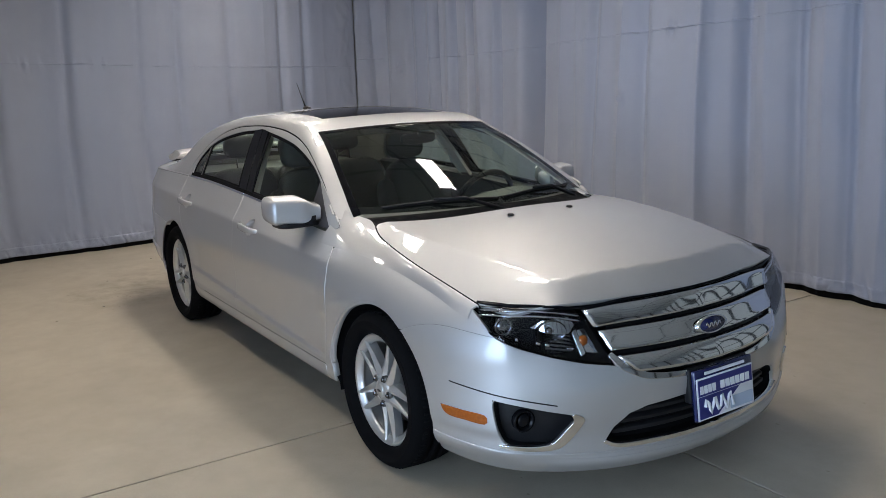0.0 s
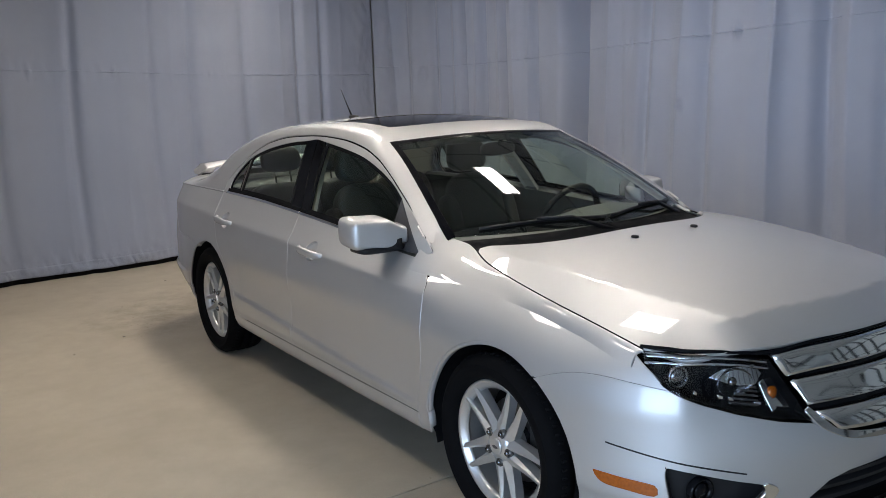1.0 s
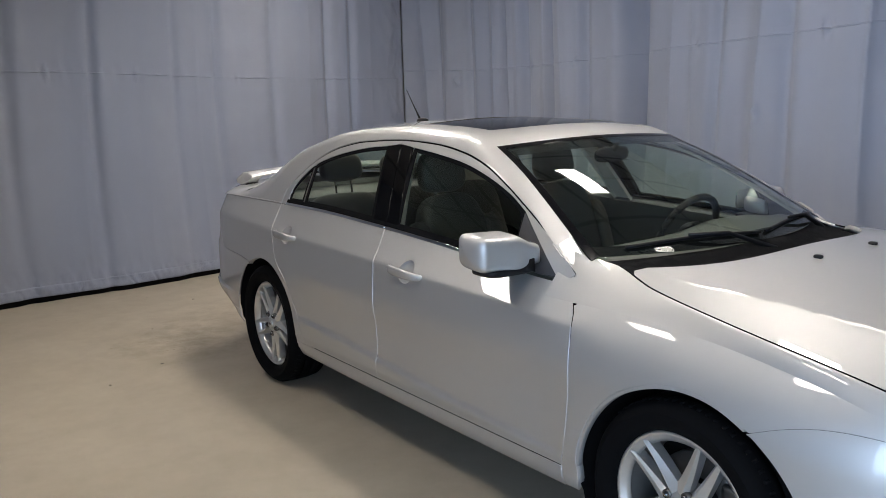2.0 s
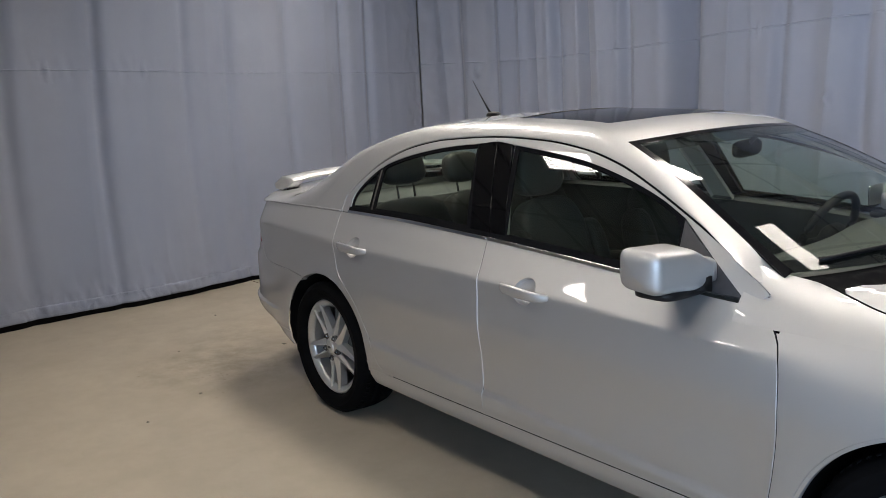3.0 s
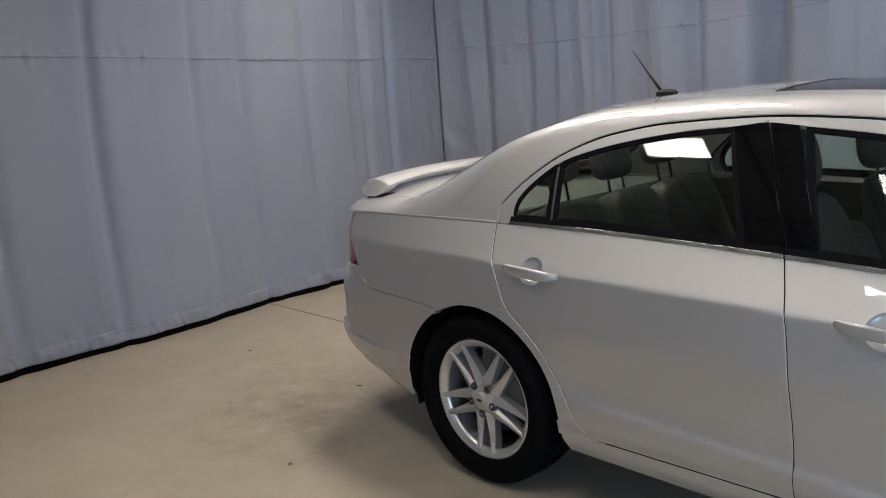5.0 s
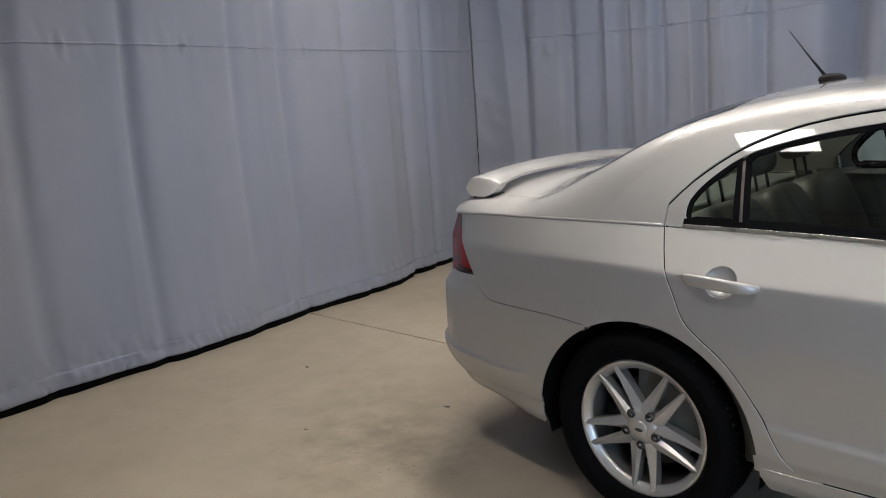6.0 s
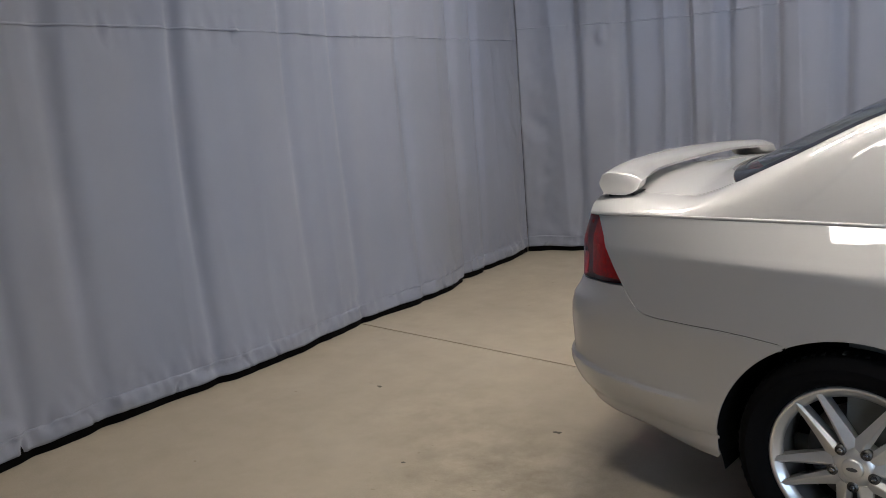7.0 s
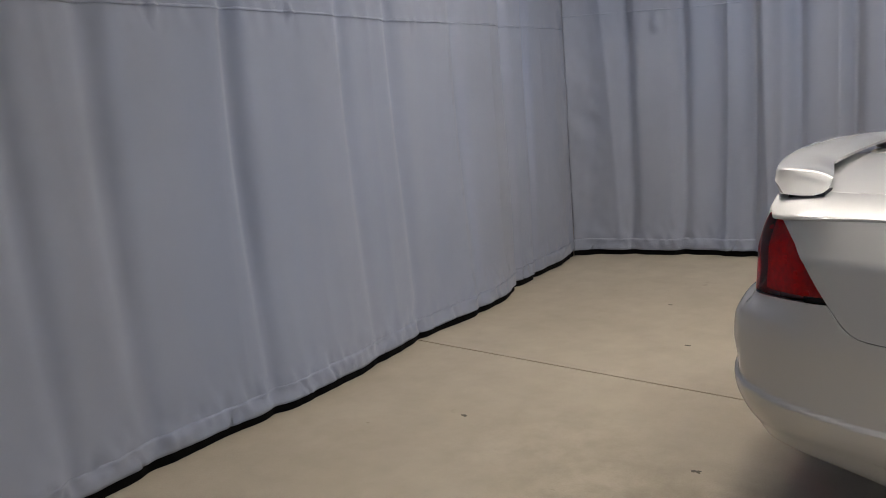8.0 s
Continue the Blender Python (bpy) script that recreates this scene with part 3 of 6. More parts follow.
CEIL, DRAPE = 3.12, 3.06
bm = block((15, 12.5, 0.1), (1.5, -1.75, CEIL + 0.062))
plain_faces = len(bm.faces)
for i in range(25):
    block((0.03, 12.5, 0.012), (-5.75 + 0.61 * i, -1.75, CEIL + 0.006), bm=bm)
for i in range(11):
    block((15, 0.03, 0.010), (1.5, -7.85 + 1.22 * i, CEIL + 0.006), bm=bm)
bm.faces.ensure_lookup_table()
for f in bm.faces[plain_faces:]:
    f.material_index = 1
ceiling = tagged(part("ceiling", bm, [CEILING, SAIL], None, smooth_it=False), "grey suspended ceiling in a square metal grid", "ceiling", kind="structure")
for nm, size, at in (("wall_west", (0.1, 12.5), (-5.6, -1.75)), ("wall_north", (15, 0.1), (1.5, 3.9))):
    ob = part(nm, block((*size, CEIL - 1.0), (*at, CEIL / 2 + 0.5)), WALL, None, smooth_it=False)
    tagged(ob, "painted wall behind the hanging curtain, foot blackened for the shade there", "wall", kind="structure")
    # matt black foot: shade behind the curtain put into the wall's colour
    part("shaded_foot", block((*size, 1.0), (*at, 0.5)), DARK, ob, smooth_it=False)
tagged(part("wall_east", block((0.1, 12.5, CEIL), (9.0, -1.75, CEIL / 2)), WALL, None, smooth_it=False), "plain painted wall", "wall", kind="structure")
# unseen uprights, rails and pale sheet, added only to pattern the grille's reflections
STRUT = simple("dark_steel", (0.05, 0.048, 0.045), 0.5, 0.4, 0.2, 20)
SHEETING = simple("pale_wall_sheeting", (0.60, 0.57, 0.50), 0.6, 0, 0.06, 2)
for wall, ways in ((bpy.data.objects["wall_north"], [(3.0 + 0.75 * i, 3.79, 0.10, 0.12) for i in range(8)]), (bpy.data.objects["wall_east"], [(8.88, -4.6 + 0.95 * i, 0.12, 0.10) for i in range(9)])):
    for cx, cy, wx, wy in ways:
        part("reflection_upright", block((wx, wy, CEIL), (cx, cy, CEIL / 2), 0.004), STRUT, wall, "dark upright added out of view for the chrome to reflect", False)
for z in (0.45, 1.35, 2.2):
    part("reflection_rail", block((5.8, 0.06, 0.07), (5.9, 3.82, z), 0.004), STRUT, bpy.data.objects["wall_north"], "dark rail added out of view for the chrome to reflect", False)
part("reflection_sheet", block((6.2, 0.02, CEIL), (5.85, 3.84, CEIL / 2)), SHEETING, bpy.data.objects["wall_north"], "pale sheet added out of view for the chrome to reflect", False)
# unseen wall; its opening and glowing backdrop are added for the cool tint
bm = block((8.1, 0.1, CEIL), (-1.85, -5.4, CEIL / 2))
block((2.4, 0.1, CEIL), (7.8, -5.4, CEIL / 2), bm=bm)
block((4.4, 0.1, CEIL - 2.7), (4.4, -5.4, (CEIL + 2.7) / 2), bm=bm)
tagged(part("wall_south", bm, WALL, None, smooth_it=False), "unseen plain painted wall with an opening added for the cool light", "wall", kind="structure")
tagged(part("backdrop", block((6.4, 0.02, 3.2), (4.4, -6.3, 1.5)), GLOW_DAY, None, smooth_it=False), "glowing sheet added out of view beyond the opening for cool side light", "sky", kind="structure")

WEST = curve((-6.0, -4.05), (-1.96, -4.36), (-1.0, -4.44), (0.2, -4.53), (0.77, -4.58), (1.26, -4.67), (2.36, -4.885))
NORTH = curve((-4.89, 2.365), (-4.7, 2.52), (-4.33, 2.63), (-3.6, 2.73), (-0.2, 2.66), (0.56, 2.80), (1.39, 2.86), (8.5, 3.0))


def fold(l, z, seed, broad, sharp, freq):
    """Depth of a hanging fold at length l and height z."""
    lean = 0.10 * noise.noise(Vector((l * 0.5, z * 0.35, seed + 9)))
    q = l + lean
    a = noise.noise(Vector((q * freq * 0.5, z * 0.05, seed)))
    b = noise.noise(Vector((q * freq * 1.7, z * 0.10, seed + 3)))
    c = 1 - abs(noise.noise(Vector((q * freq * 1.1, z * 0.07, seed + 5)))) * 2
    top = 0.75 + 0.25 * smooth(0, 2.2, z)
    return (broad * a + sharp * b + sharp * 0.9 * c * c * c) * top


def pucker(l, z, at, seed, size=0.009):
    """Creases that gather about a stitched line."""
    k = math.exp(-abs(z - at) / 0.07)
    return k * size * noise.noise(Vector((l * 9, z * 16, seed + 20))) + k * size * 0.8 * noise.noise(Vector((l * 21 + z * 6, z * 9, seed + 31)))


def curtain(name, label, at, l0, l1, seed, broad, sharp, freq, seam, turn, dents=(), deep=(), fine=(-1.9, 2.4)):
    """A hanging sheet. at(l): plan point and inward normal; seam(l): height of the stitched line."""
    cols = [l0]
    while cols[-1] < l1 - 0.008:
        near = fine[0] - 0.2 < cols[-1] < fine[1]
        cols.append(min(l1, cols[-1] + (0.0115 if near else 0.045)))
    pinches = []
    rng = random.Random(seed)
    at_l = l0 + 0.1
    while at_l < l1:
        pinches.append((at_l, rng.uniform(0.009, 0.020), -rng.uniform(0.010, 0.030), rng.uniform(-0.7, 0.7), rng.uniform(0.05, 0.13)))
        at_l += rng.uniform(0.10, 0.46)

    def place(l, z, off=0.0, pinched=True):
        (x, y), (nx, ny) = at(l)
        sz = seam(l)
        d = fold(l, z, seed, broad, sharp, freq) + pucker(l, z, sz, seed) + pucker(l, z, 0.13, seed + 4, 0.024)
        q0 = l + 0.10 * noise.noise(Vector((l * 0.5, z * 0.35, seed + 9)))
        for dl, dw, dd in deep:
            k = (q0 - dl) / dw
            if abs(k) < 3:
                d -= dd * math.exp(-k * k) * (0.55 + 0.45 * smooth(0.1, 1.2, z))
        d += 0.05 * smooth(0.9, 0.0, z) * noise.noise(Vector((l * 1.3, 0.3, seed + 50)))
        d *= smooth(0.0, 0.35, min(l - l0, l1 - l)) * 0.9 + 0.1
        d += 0.012 * smooth(0.5, 0.0, z) * noise.noise(Vector((l * 3.1, z, seed + 40)))
        k = math.exp(-min(l - l0, l1 - l) / 0.16)
        k *= 1 - math.exp(-min(l - l0, l1 - l) / 0.035)
        d += k * (0.042 * noise.noise(Vector((l * 7, z * 8 + l * 5, seed + 60))) + 0.022 * noise.noise(Vector((l * 15, z * 19 - l * 9, seed + 61))))
        d += 0.0035 * (1 - 2.2 * abs(noise.noise(Vector((l * 2.3 + z * 0.5, z * 0.9 - l * 0.4, seed + 70)))))
        if pinched and z < 0.3:
            for pl, pw, pd, lean, reach in pinches:
                k = (l - pl - lean * (z - 0.05)) / pw
                if abs(k) < 3:
                    d += pd * math.exp(-k * k) * math.cos(k * 1.6) * smooth(reach + 0.06, 0.03, z)
        for dl, dz, r, h in dents:
            q = math.hypot(l - dl, z - dz) / r
            if q < 2.5:
                d += h * math.exp(-q * q * 2) * math.cos(q * 3)
        return (x + nx * (d + off), y + ny * (d + off), z)

    rows = [0.034 + (DRAPE - 0.034) * (i / 72) ** 1.15 for i in range(73)]

    def grid(zs, off, pinched=True):
        bm = bmesh.new()
        g = []
        for z in zs:
            line = []
            for l in cols:
                zz = z(l) if callable(z) else z
                line.append(bm.verts.new(place(l, zz, off, pinched)))
            g.append(line)
        for a, b in zip(g, g[1:]):
            for i in range(len(cols) - 1):
                f = (a[i], a[i + 1], b[i + 1], b[i])
                bm.faces.new(f if turn else f[::-1])
        return bm

    bottom = lambda l: 0.043 + 0.012 * noise.noise(Vector((l * 1.5, 3.0, seed))) + 0.005 * noise.noise(Vector((l * 4.5, 7.0, seed)))
    ob = part(name, grid([bottom] + rows[2:], 0.0), CURTAIN, None)
    tagged(ob, label, "curtain", "curtains round the bay", "")
    s = ob.modifiers.new("thickness", "SOLIDIFY")
    s.thickness, s.offset = 0.002, -1
    for nm, zs, off in (("hem", [bottom] + [lambda l, k=k: bottom(l) + 0.088 * k / 6 for k in range(1, 7)], 0.0025),
                        ("seam", [lambda l, k=k: seam(l) - 0.006 + 0.006 * k for k in range(3)], 0.0028)):
        h = part(nm, grid(zs, off), CURTAIN, ob, "folded and stitched strip of the curtain")
        s = h.modifiers.new("thickness", "SOLIDIFY")
        s.thickness, s.offset = 0.003, -1
    # black strip added for the shade between hem and floor
    sk = part("hem_shade", grid([0.001, 0.06, 0.12], -0.014, False), DARK, ob, "black strip standing for the shade in the gap above the floor")
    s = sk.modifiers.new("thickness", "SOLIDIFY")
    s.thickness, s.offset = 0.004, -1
    return ob


def west_at(l):
    x = WEST(l) + 0.02
    g = (WEST(l + 0.01) - WEST(l - 0.01)) / 0.02
    q = math.hypot(1, g)
    return (x, l), (1 / q, -g / q)


def north_at(l):
    y = NORTH(l)
    g = (NORTH(l + 0.01) - NORTH(l - 0.01)) / 0.02
    q = math.hypot(1, g)
    return (l, y), (g / q, -1 / q)


curtain("curtain", "grey-blue vinyl curtain hanging in shallow folds, stitched hem", west_at, -6.4, 2.358, 2.0, 0.045, 0.013, 1.7,
        curve((-3.0, 1.83), (-1.42, 1.815), (-0.5, 1.79), (0.4, 1.758), (1.67, 1.74), (2.4, 1.735)), False, ((-0.57, 1.785, 0.045, 0.026), (-1.27, 1.80, 0.05, 0.026), (-0.85, 1.45, 0.02, 0.012), (0.35, 1.755, 0.035, 0.014), (1.2, 1.745, 0.035, 0.014)),
        ((-0.93, 0.045, 0.045), (0.2, 0.045, 0.035), (0.74, 0.05, 0.035), (1.36, 0.045, 0.06), (1.66, 0.05, 0.045), (-0.2, 0.04, 0.025), (-1.57, 0.06, 0.04), (-1.9, 0.05, 0.03), (-2.5, 0.06, 0.05)))
curtain("curtain", "grey-blue vinyl curtain in deep upright folds with puckered seam", north_at, -4.872, 2.75, 11.0, 0.085, 0.060, 2.4,
        curve((-4.8, 1.82), (-3.5, 1.785), (-2.5, 1.80), (-1.5, 1.84), (-0.2, 1.88), (0.7, 1.93), (3.0, 2.0)), True, ((-4.24, 1.71, 0.08, 0.045), (-0.27, 1.87, 0.055, 0.050), (-0.75, 1.35, 0.06, 0.040), (0.39, 1.90, 0.035, 0.026), (-1.29, 1.835, 0.035, 0.026), (-0.62, 1.86, 0.03, 0.024), (-2.59, 1.80, 0.05, 0.030), (-4.5, 1.79, 0.04, 0.020), (-3.2, 1.79, 0.035, 0.020)),
        ((-1.95, 0.11, 0.24), (-1.1, 0.06, 0.08), (-0.5, 0.06, 0.05), (0.38, 0.07, 0.10), (0.77, 0.07, 0.11), (1.15, 0.06, 0.08), (-3.6, 0.045, 0.08), (-3.3, 0.05, 0.08), (-2.95, 0.05, 0.08), (-2.5, 0.05, 0.06), (-4.5, 0.05, 0.05), (-4.1, 0.05, 0.06), (1.7, 0.07, 0.09), (2.3, 0.08, 0.10)), fine=(-4.9, 1.9))



def south_at(l):
    return (l, -4.45), (0.0, 1.0)


curtain("curtain", "grey-blue vinyl curtain closing the bay, pulled part way", south_at, -4.3, 2.4, 23.0, 0.07, 0.05, 2.0,
        lambda l: 1.85, False, fine=(9.0, 9.0))

bm = tube([(-4.6, 2.42, CEIL - 0.05), (-1.0, 2.34, CEIL - 0.05), (2.8, 2.50, CEIL - 0.05)], 0.018, 10)
tagged(part("curtain_rail", bm, WHITE, None), "white curtain rail along the ceiling", "curtain rail", kind="structure")


def ceiling_light(x, y, lx, ly, glow, label):
    t = thing("ceiling_light", label, "ceiling light", "ceiling lights", at=(x, y, CEIL - 0.02))
    bm = bmesh.new()
    for sx, sy, cx, cy in ((lx + 0.06, 0.03, 0, ly / 2 + 0.015), (lx + 0.06, 0.03, 0, -ly / 2 - 0.015), (0.03, ly, lx / 2 + 0.015, 0), (0.03, ly, -lx / 2 - 0.015, 0)):
        block((sx, sy, 0.03), (cx, cy, 0.012), bm=bm)
    part("frame", bm, WHITE, t, smooth_it=False)
    part("diffuser", block((lx, ly, 0.012), (0, 0, 0.010)), glow, t, "glowing diffuser", False)
    return t


# all out of view; (-3.3, 0.9) is extra fill for the north-west corner
for glow, spots in ((GLOW_WARM, ((-3.3, 0.9), (-0.22, 1.0), (-2.45, 0.2), (-1.4, -0.1), (0.95, 0.0))),
                    (GLOW_SOUTH, ((-1.97, -1.95), (-0.55, -2.3), (1.05, -2.3))),
                    (GLOW_DIM, ((0.9, 1.0),))):
    for x, y in spots:
        ceiling_light(x, y, 0.48, 0.24, glow, "white recessed ceiling light panel, lit; the north-west one is added fill")


# ---- the car: outlines ----
S = s_at
G = 0.0032


def arch_line(xc, a0, a1, n=36, a=0.389, b=0.376, zc=0.325):
    """Points along a wheel opening, angles in degrees from ahead."""
    return [(xc + a * math.cos(radians(a0 + (a1 - a0) * i / n)), zc + b * math.sin(radians(a0 + (a1 - a0) * i / n))) for i in range(n + 1)]


def sz(pts):
    """(x, z) to (s, z) along the flank."""
    return [(S(x), z) for x, z in pts]


FA, RA = 1.392, -1.351
door_front = flow([(0.938, 0.327), (0.962, 0.48), (0.970, 0.66), (0.945, 0.80), (0.885, 0.868), (0.835, BELT(0.835))], 5)
door_split = flow([(-0.177, 0.327), (-0.186, 0.50), (-0.215, 0.80), (-0.262, BELT(-0.262))], 5)
door_rear = flow([(-0.835, 0.327), (-0.885, 0.37), (-0.955, 0.49), (-1.055, 0.615), (-1.185, 0.715), (-1.232, 0.80), (-1.278, 0.895), (-1.312, BELT(-1.312))], 5)
bumper_cut = flow([(1.595, 0.641), (1.68, 0.674), (1.76, 0.695), (1.85, 0.704), (1.95, 0.701), (2.041, 0.694)], 5)
tail_cut = flow([(-1.535, 0.654), (-1.69, 0.667), (-1.865, 0.671), (-1.99, 0.678), (-2.03, 0.703), (-2.075, 0.757)], 5)
frame_line = [(-1.312 + 2.174 * i / 64, FRAME(-1.312 + 2.174 * i / 64)) for i in range(65)]
lamp_outline = [(0.994, 0.785), (0.93, 0.735), (0.874, 0.695), (0.78, 0.660), (0.679, 0.630), (0.56, 0.603), (0.452, 0.587), (0.485, 0.65), (0.515, 0.70), (0.552, 0.757), (0.66, 0.777), (0.762, 0.786), (0.88, 0.788)]


def along_belt(x0, x1, n, dz=0.0):
    return [(x0 + (x1 - x0) * i / n, BELT(x0 + (x1 - x0) * i / n) + dz) for i in range(n + 1)]


def trimmed(poly, d=G):
    return shrink(dense(poly, 0.015), d)


def ellipse(cu, cv, ru, rv, n=28, back=False):
    p = [(cu + ru * math.cos(2 * math.pi * i / n), cv + rv * math.sin(2 * math.pi * i / n)) for i in range(n)]
    return p[::-1] if back else p


def with_hole(outer, hole):
    """The outline with a hole in it, as two outlines that meet along two cuts."""
    if area(outer) < 0:
        outer = outer[::-1]
    if area(hole) > 0:
        hole = hole[::-1]
    h1 = min(range(len(hole)), key=lambda i: hole[i][0])
    h2 = max(range(len(hole)), key=lambda i: hole[i][0])
    o1, o2 = (min(range(len(outer)), key=lambda i: math.hypot(outer[i][0] - hole[h][0], outer[i][1] - hole[h][1])) for h in (h1, h2))

    def run(line, a, b):
        return line[a:b + 1] if a <= b else line[a:] + line[:b + 1]
    return [run(outer, o1, o2) + run(hole, h2, h1), run(outer, o2, o1) + run(hole, h1, h2)]


car = thing("car", "silver four-door sedan with alloy wheels, parked on the concrete floor", "car")
OUT = (0, -1, 0)
UP = (0, 0, 1)
FWD = (1, -0.4, 0)

# outlines on the flank, in arc length and height
fender_poly = trimmed(sz(arch_line(FA, 172, 58)) + sz(bumper_cut) + [(0.93, 0.735), (S(1.937), 0.775), (S(1.933), BELT(1.933) - 0.0405)] + sz(along_belt(1.92, 0.80, 24, -0.0405)) + sz(door_front[::-1][1:-1])
                      + sz([(0.938, 0.33), (0.94, 0.255), (1.00, 0.258), (1.010, 0.30)]))
front_door_poly = trimmed(sz(door_front) + sz(along_belt(0.80, -0.255, 24)) + sz(door_split[::-1]))
rear_door_poly = trimmed(sz(door_split) + sz(along_belt(-0.27, -1.305, 24)) + sz(door_rear[::-1]))
quarter_poly = trimmed(sz(door_rear[1:]) + sz(along_belt(-1.33, -2.22, 20)) + sz([(-2.27, 0.975), (-2.302, 0.984), (-2.250, 0.945), (-2.195, 0.904), (-2.150, 0.859), (-2.113, 0.807)]) + sz(tail_cut[::-1]) + sz(arch_line(RA, 122, -2, 36, 0.390, 0.366)) + sz([(-0.945, 0.325)]), 0.0035)
rocker_poly = sz([(0.932, 0.322), (0.932, 0.252), (0.4, 0.247), (-0.5, 0.250), (-0.93, 0.258), (-0.953, 0.30), (-0.955, 0.322), (-0.5, 0.322), (0.4, 0.322)])
fog_hole = flow([(0.883, 0.480), (0.80, 0.468), (0.70, 0.447), (0.60, 0.425), (0.578, 0.408), (0.60, 0.365), (0.645, 0.322), (0.68, 0.308), (0.76, 0.306), (0.838, 0.318), (0.862, 0.35), (0.885, 0.45), (0.883, 0.480)], 4)[:-1]
bumper_poly = ([(0.0, 0.508), (0.20, 0.515), (0.334, 0.530), (0.376, 0.548), (0.43, 0.575), (0.452, 0.583), (0.56, 0.599), (0.679, 0.626), (0.78, 0.656), (0.874, 0.691)] + sz(bumper_cut[::-1]) + sz(arch_line(FA, 56, -14))
               + sz([(1.765, 0.205), (1.9, 0.20)]) + [(0.85, 0.195), (0.5, 0.192), (0.0, 0.19), (0.0, 0.290), (0.25, 0.290), (0.44, 0.296), (0.484, 0.318), (0.455, 0.365), (0.40, 0.412), (0.33, 0.432), (0.18, 0.444), (0.0, 0.450)])
tail_bumper_poly = trimmed(sz(arch_line(RA, 188, 121, 36, 0.390, 0.366)) + sz(tail_cut) + [(S(-2.165), 0.753), (S(-2.28), 0.743), (S(-2.375), 0.738), (LENGTH - 0.3, 0.73), (LENGTH, 0.73), (LENGTH, 0.30), (LENGTH - 0.5, 0.295), (S(-2.25), 0.285), (S(-2.1), 0.272), (S(-1.95), 0.263), (S(-1.75), 0.258)], 0.0018)
tail_lamp_poly = dense([(S(-2.080), 0.765), (S(-2.118), 0.808), (S(-2.155), 0.860), (S(-2.20), 0.905), (S(-2.255), 0.946), (S(-2.308), 0.985), (S(-2.335), 0.972), (S(-2.360), 0.90), (S(-2.374), 0.80), (S(-2.374), 0.746), (S(-2.28), 0.748), (S(-2.17), 0.758)], 0.02)
HANDLES = ((0.025, 0.820), (-1.085, 0.846))
for flip in (False, True):
    d = dict(flip=flip)
    part_of = lambda name, me, mat, par, label="": fix(name, me, mat, par, label)
    fender = part_of("fender", sheet(fender_poly, lower, rim=0.03, plain=lambda u, v: v > 0.68 and abs(v - BELT(plan(u)[0]) + 0.045) < 0.006, **d), PAINT, car)
    cap = [(0.79, 0.0), (1.930, 0.0), (1.930, 0.9), (1.920, 0.99)] + [(1.91 - 1.04 * i / 30, 0.99) for i in range(31)] + [(0.83, 0.99), (0.79, 0.99)]
    part_of("fender_top", sheet(dense(cap, 0.02), fender_cap, (0.03, 0.08), 0.008, facing=(0, -1, 1), plain=lambda u, v: v < 0.01, **d), PAINT, fender)
    for band_line, nm in ((sz(arch_line(FA, 176, 60)), "arch_lip"),):
        part_of(nm, sheet(band_line + sz(arch_line(FA, 60, 176, 36, 0.381, 0.368)), lambda u, v: lower(u, v, 0.004), (0.03, 0.03), 0.02, **d), PAINT, fender)
    doors = []
    for (hx, hz), poly, nm in ((HANDLES[0], front_door_poly, "front_door"), (HANDLES[1], rear_door_poly, "rear_door")):
        cup = ellipse(S(hx), hz, 0.052, 0.045)
        door = part_of(nm, sheet(with_hole(poly, cup), lower, (0.03, 0.010), rim=0.03, **d), PAINT, car)
        doors.append(door)
        bowl = lambda u, v, cx=S(hx), cz=hz: lower(u, v, 0.030 * max(0.0, 1 - ((u - cx) / 0.054) ** 2 - ((v - cz) / 0.047) ** 2) ** 0.6 + 0.001)
        part_of("handle_cup", sheet(ellipse(S(hx), hz, 0.0535, 0.0465), bowl, (0.006, 0.006), 0.0, **d), PAINT, door)
        sec = []
        for i in range(25):
            t = i / 24
            u = S(hx) + 0.12 - 0.24 * t
            lift = 0.040 * (1 - abs(2 * t - 1) ** 3.5) + 0.004
            zz = hz - 0.006 * (2 * t - 1) + 0.004 * (1 - (2 * t - 1) ** 2)
            hh = 0.0185 * (1 - 0.45 * abs(2 * t - 1) ** 3) * (1 if 0 < i < 24 else 0.6)
            ring = []
            for k in range(12):
                a = 2 * math.pi * k / 12
                x, y, z = lower(u, zz, -(lift - 0.010 + 0.010 * math.copysign(abs(math.cos(a)) ** 0.6, math.cos(a))))
                ring.append((x, -y if flip else y, z + hh * math.copysign(abs(math.sin(a)) ** 0.6, math.sin(a))))
            sec.append(ring)
        part("handle", loft(sec), PAINT, door, "silver painted pull handle")
    front_door, rear_door = doors
    part_of("quarter_panel", sheet(quarter_poly, lower, (0.03, 0.015), rim=0.03, **d), PAINT, car)
    crease = [lower(S(-1.318 - 0.90 * i / 40), BELT(-1.318 - 0.90 * i / 40) + 0.001, 0.003) for i in range(41)]
    part("shoulder_crease", tube([(p[0], -p[1] if flip else p[1], p[2]) for p in crease], 0.0058, 10), PAINT, car, "sharp shoulder line")
    part_of("rocker_panel", sheet(rocker_poly, lower, **d), PAINT, car)
    part_of("sill_corner", sheet(sz([(-0.79, 0.312), (-0.97, 0.312), (-0.972, 0.36), (-0.915, 0.375), (-0.86, 0.345), (-0.82, 0.330)]), lambda u, v: lower(u, v, 0.003), (0.03, 0.02), 0.0, **d), PAINT, car)

    # upper door frames, seals, glass
    um = lambda pts: [(x, m_at(x, z)) for x, z in pts]
    fl = [p for p in frame_line]
    k_split = min(range(len(fl)), key=lambda i: abs(fl[i][0] + 0.405))
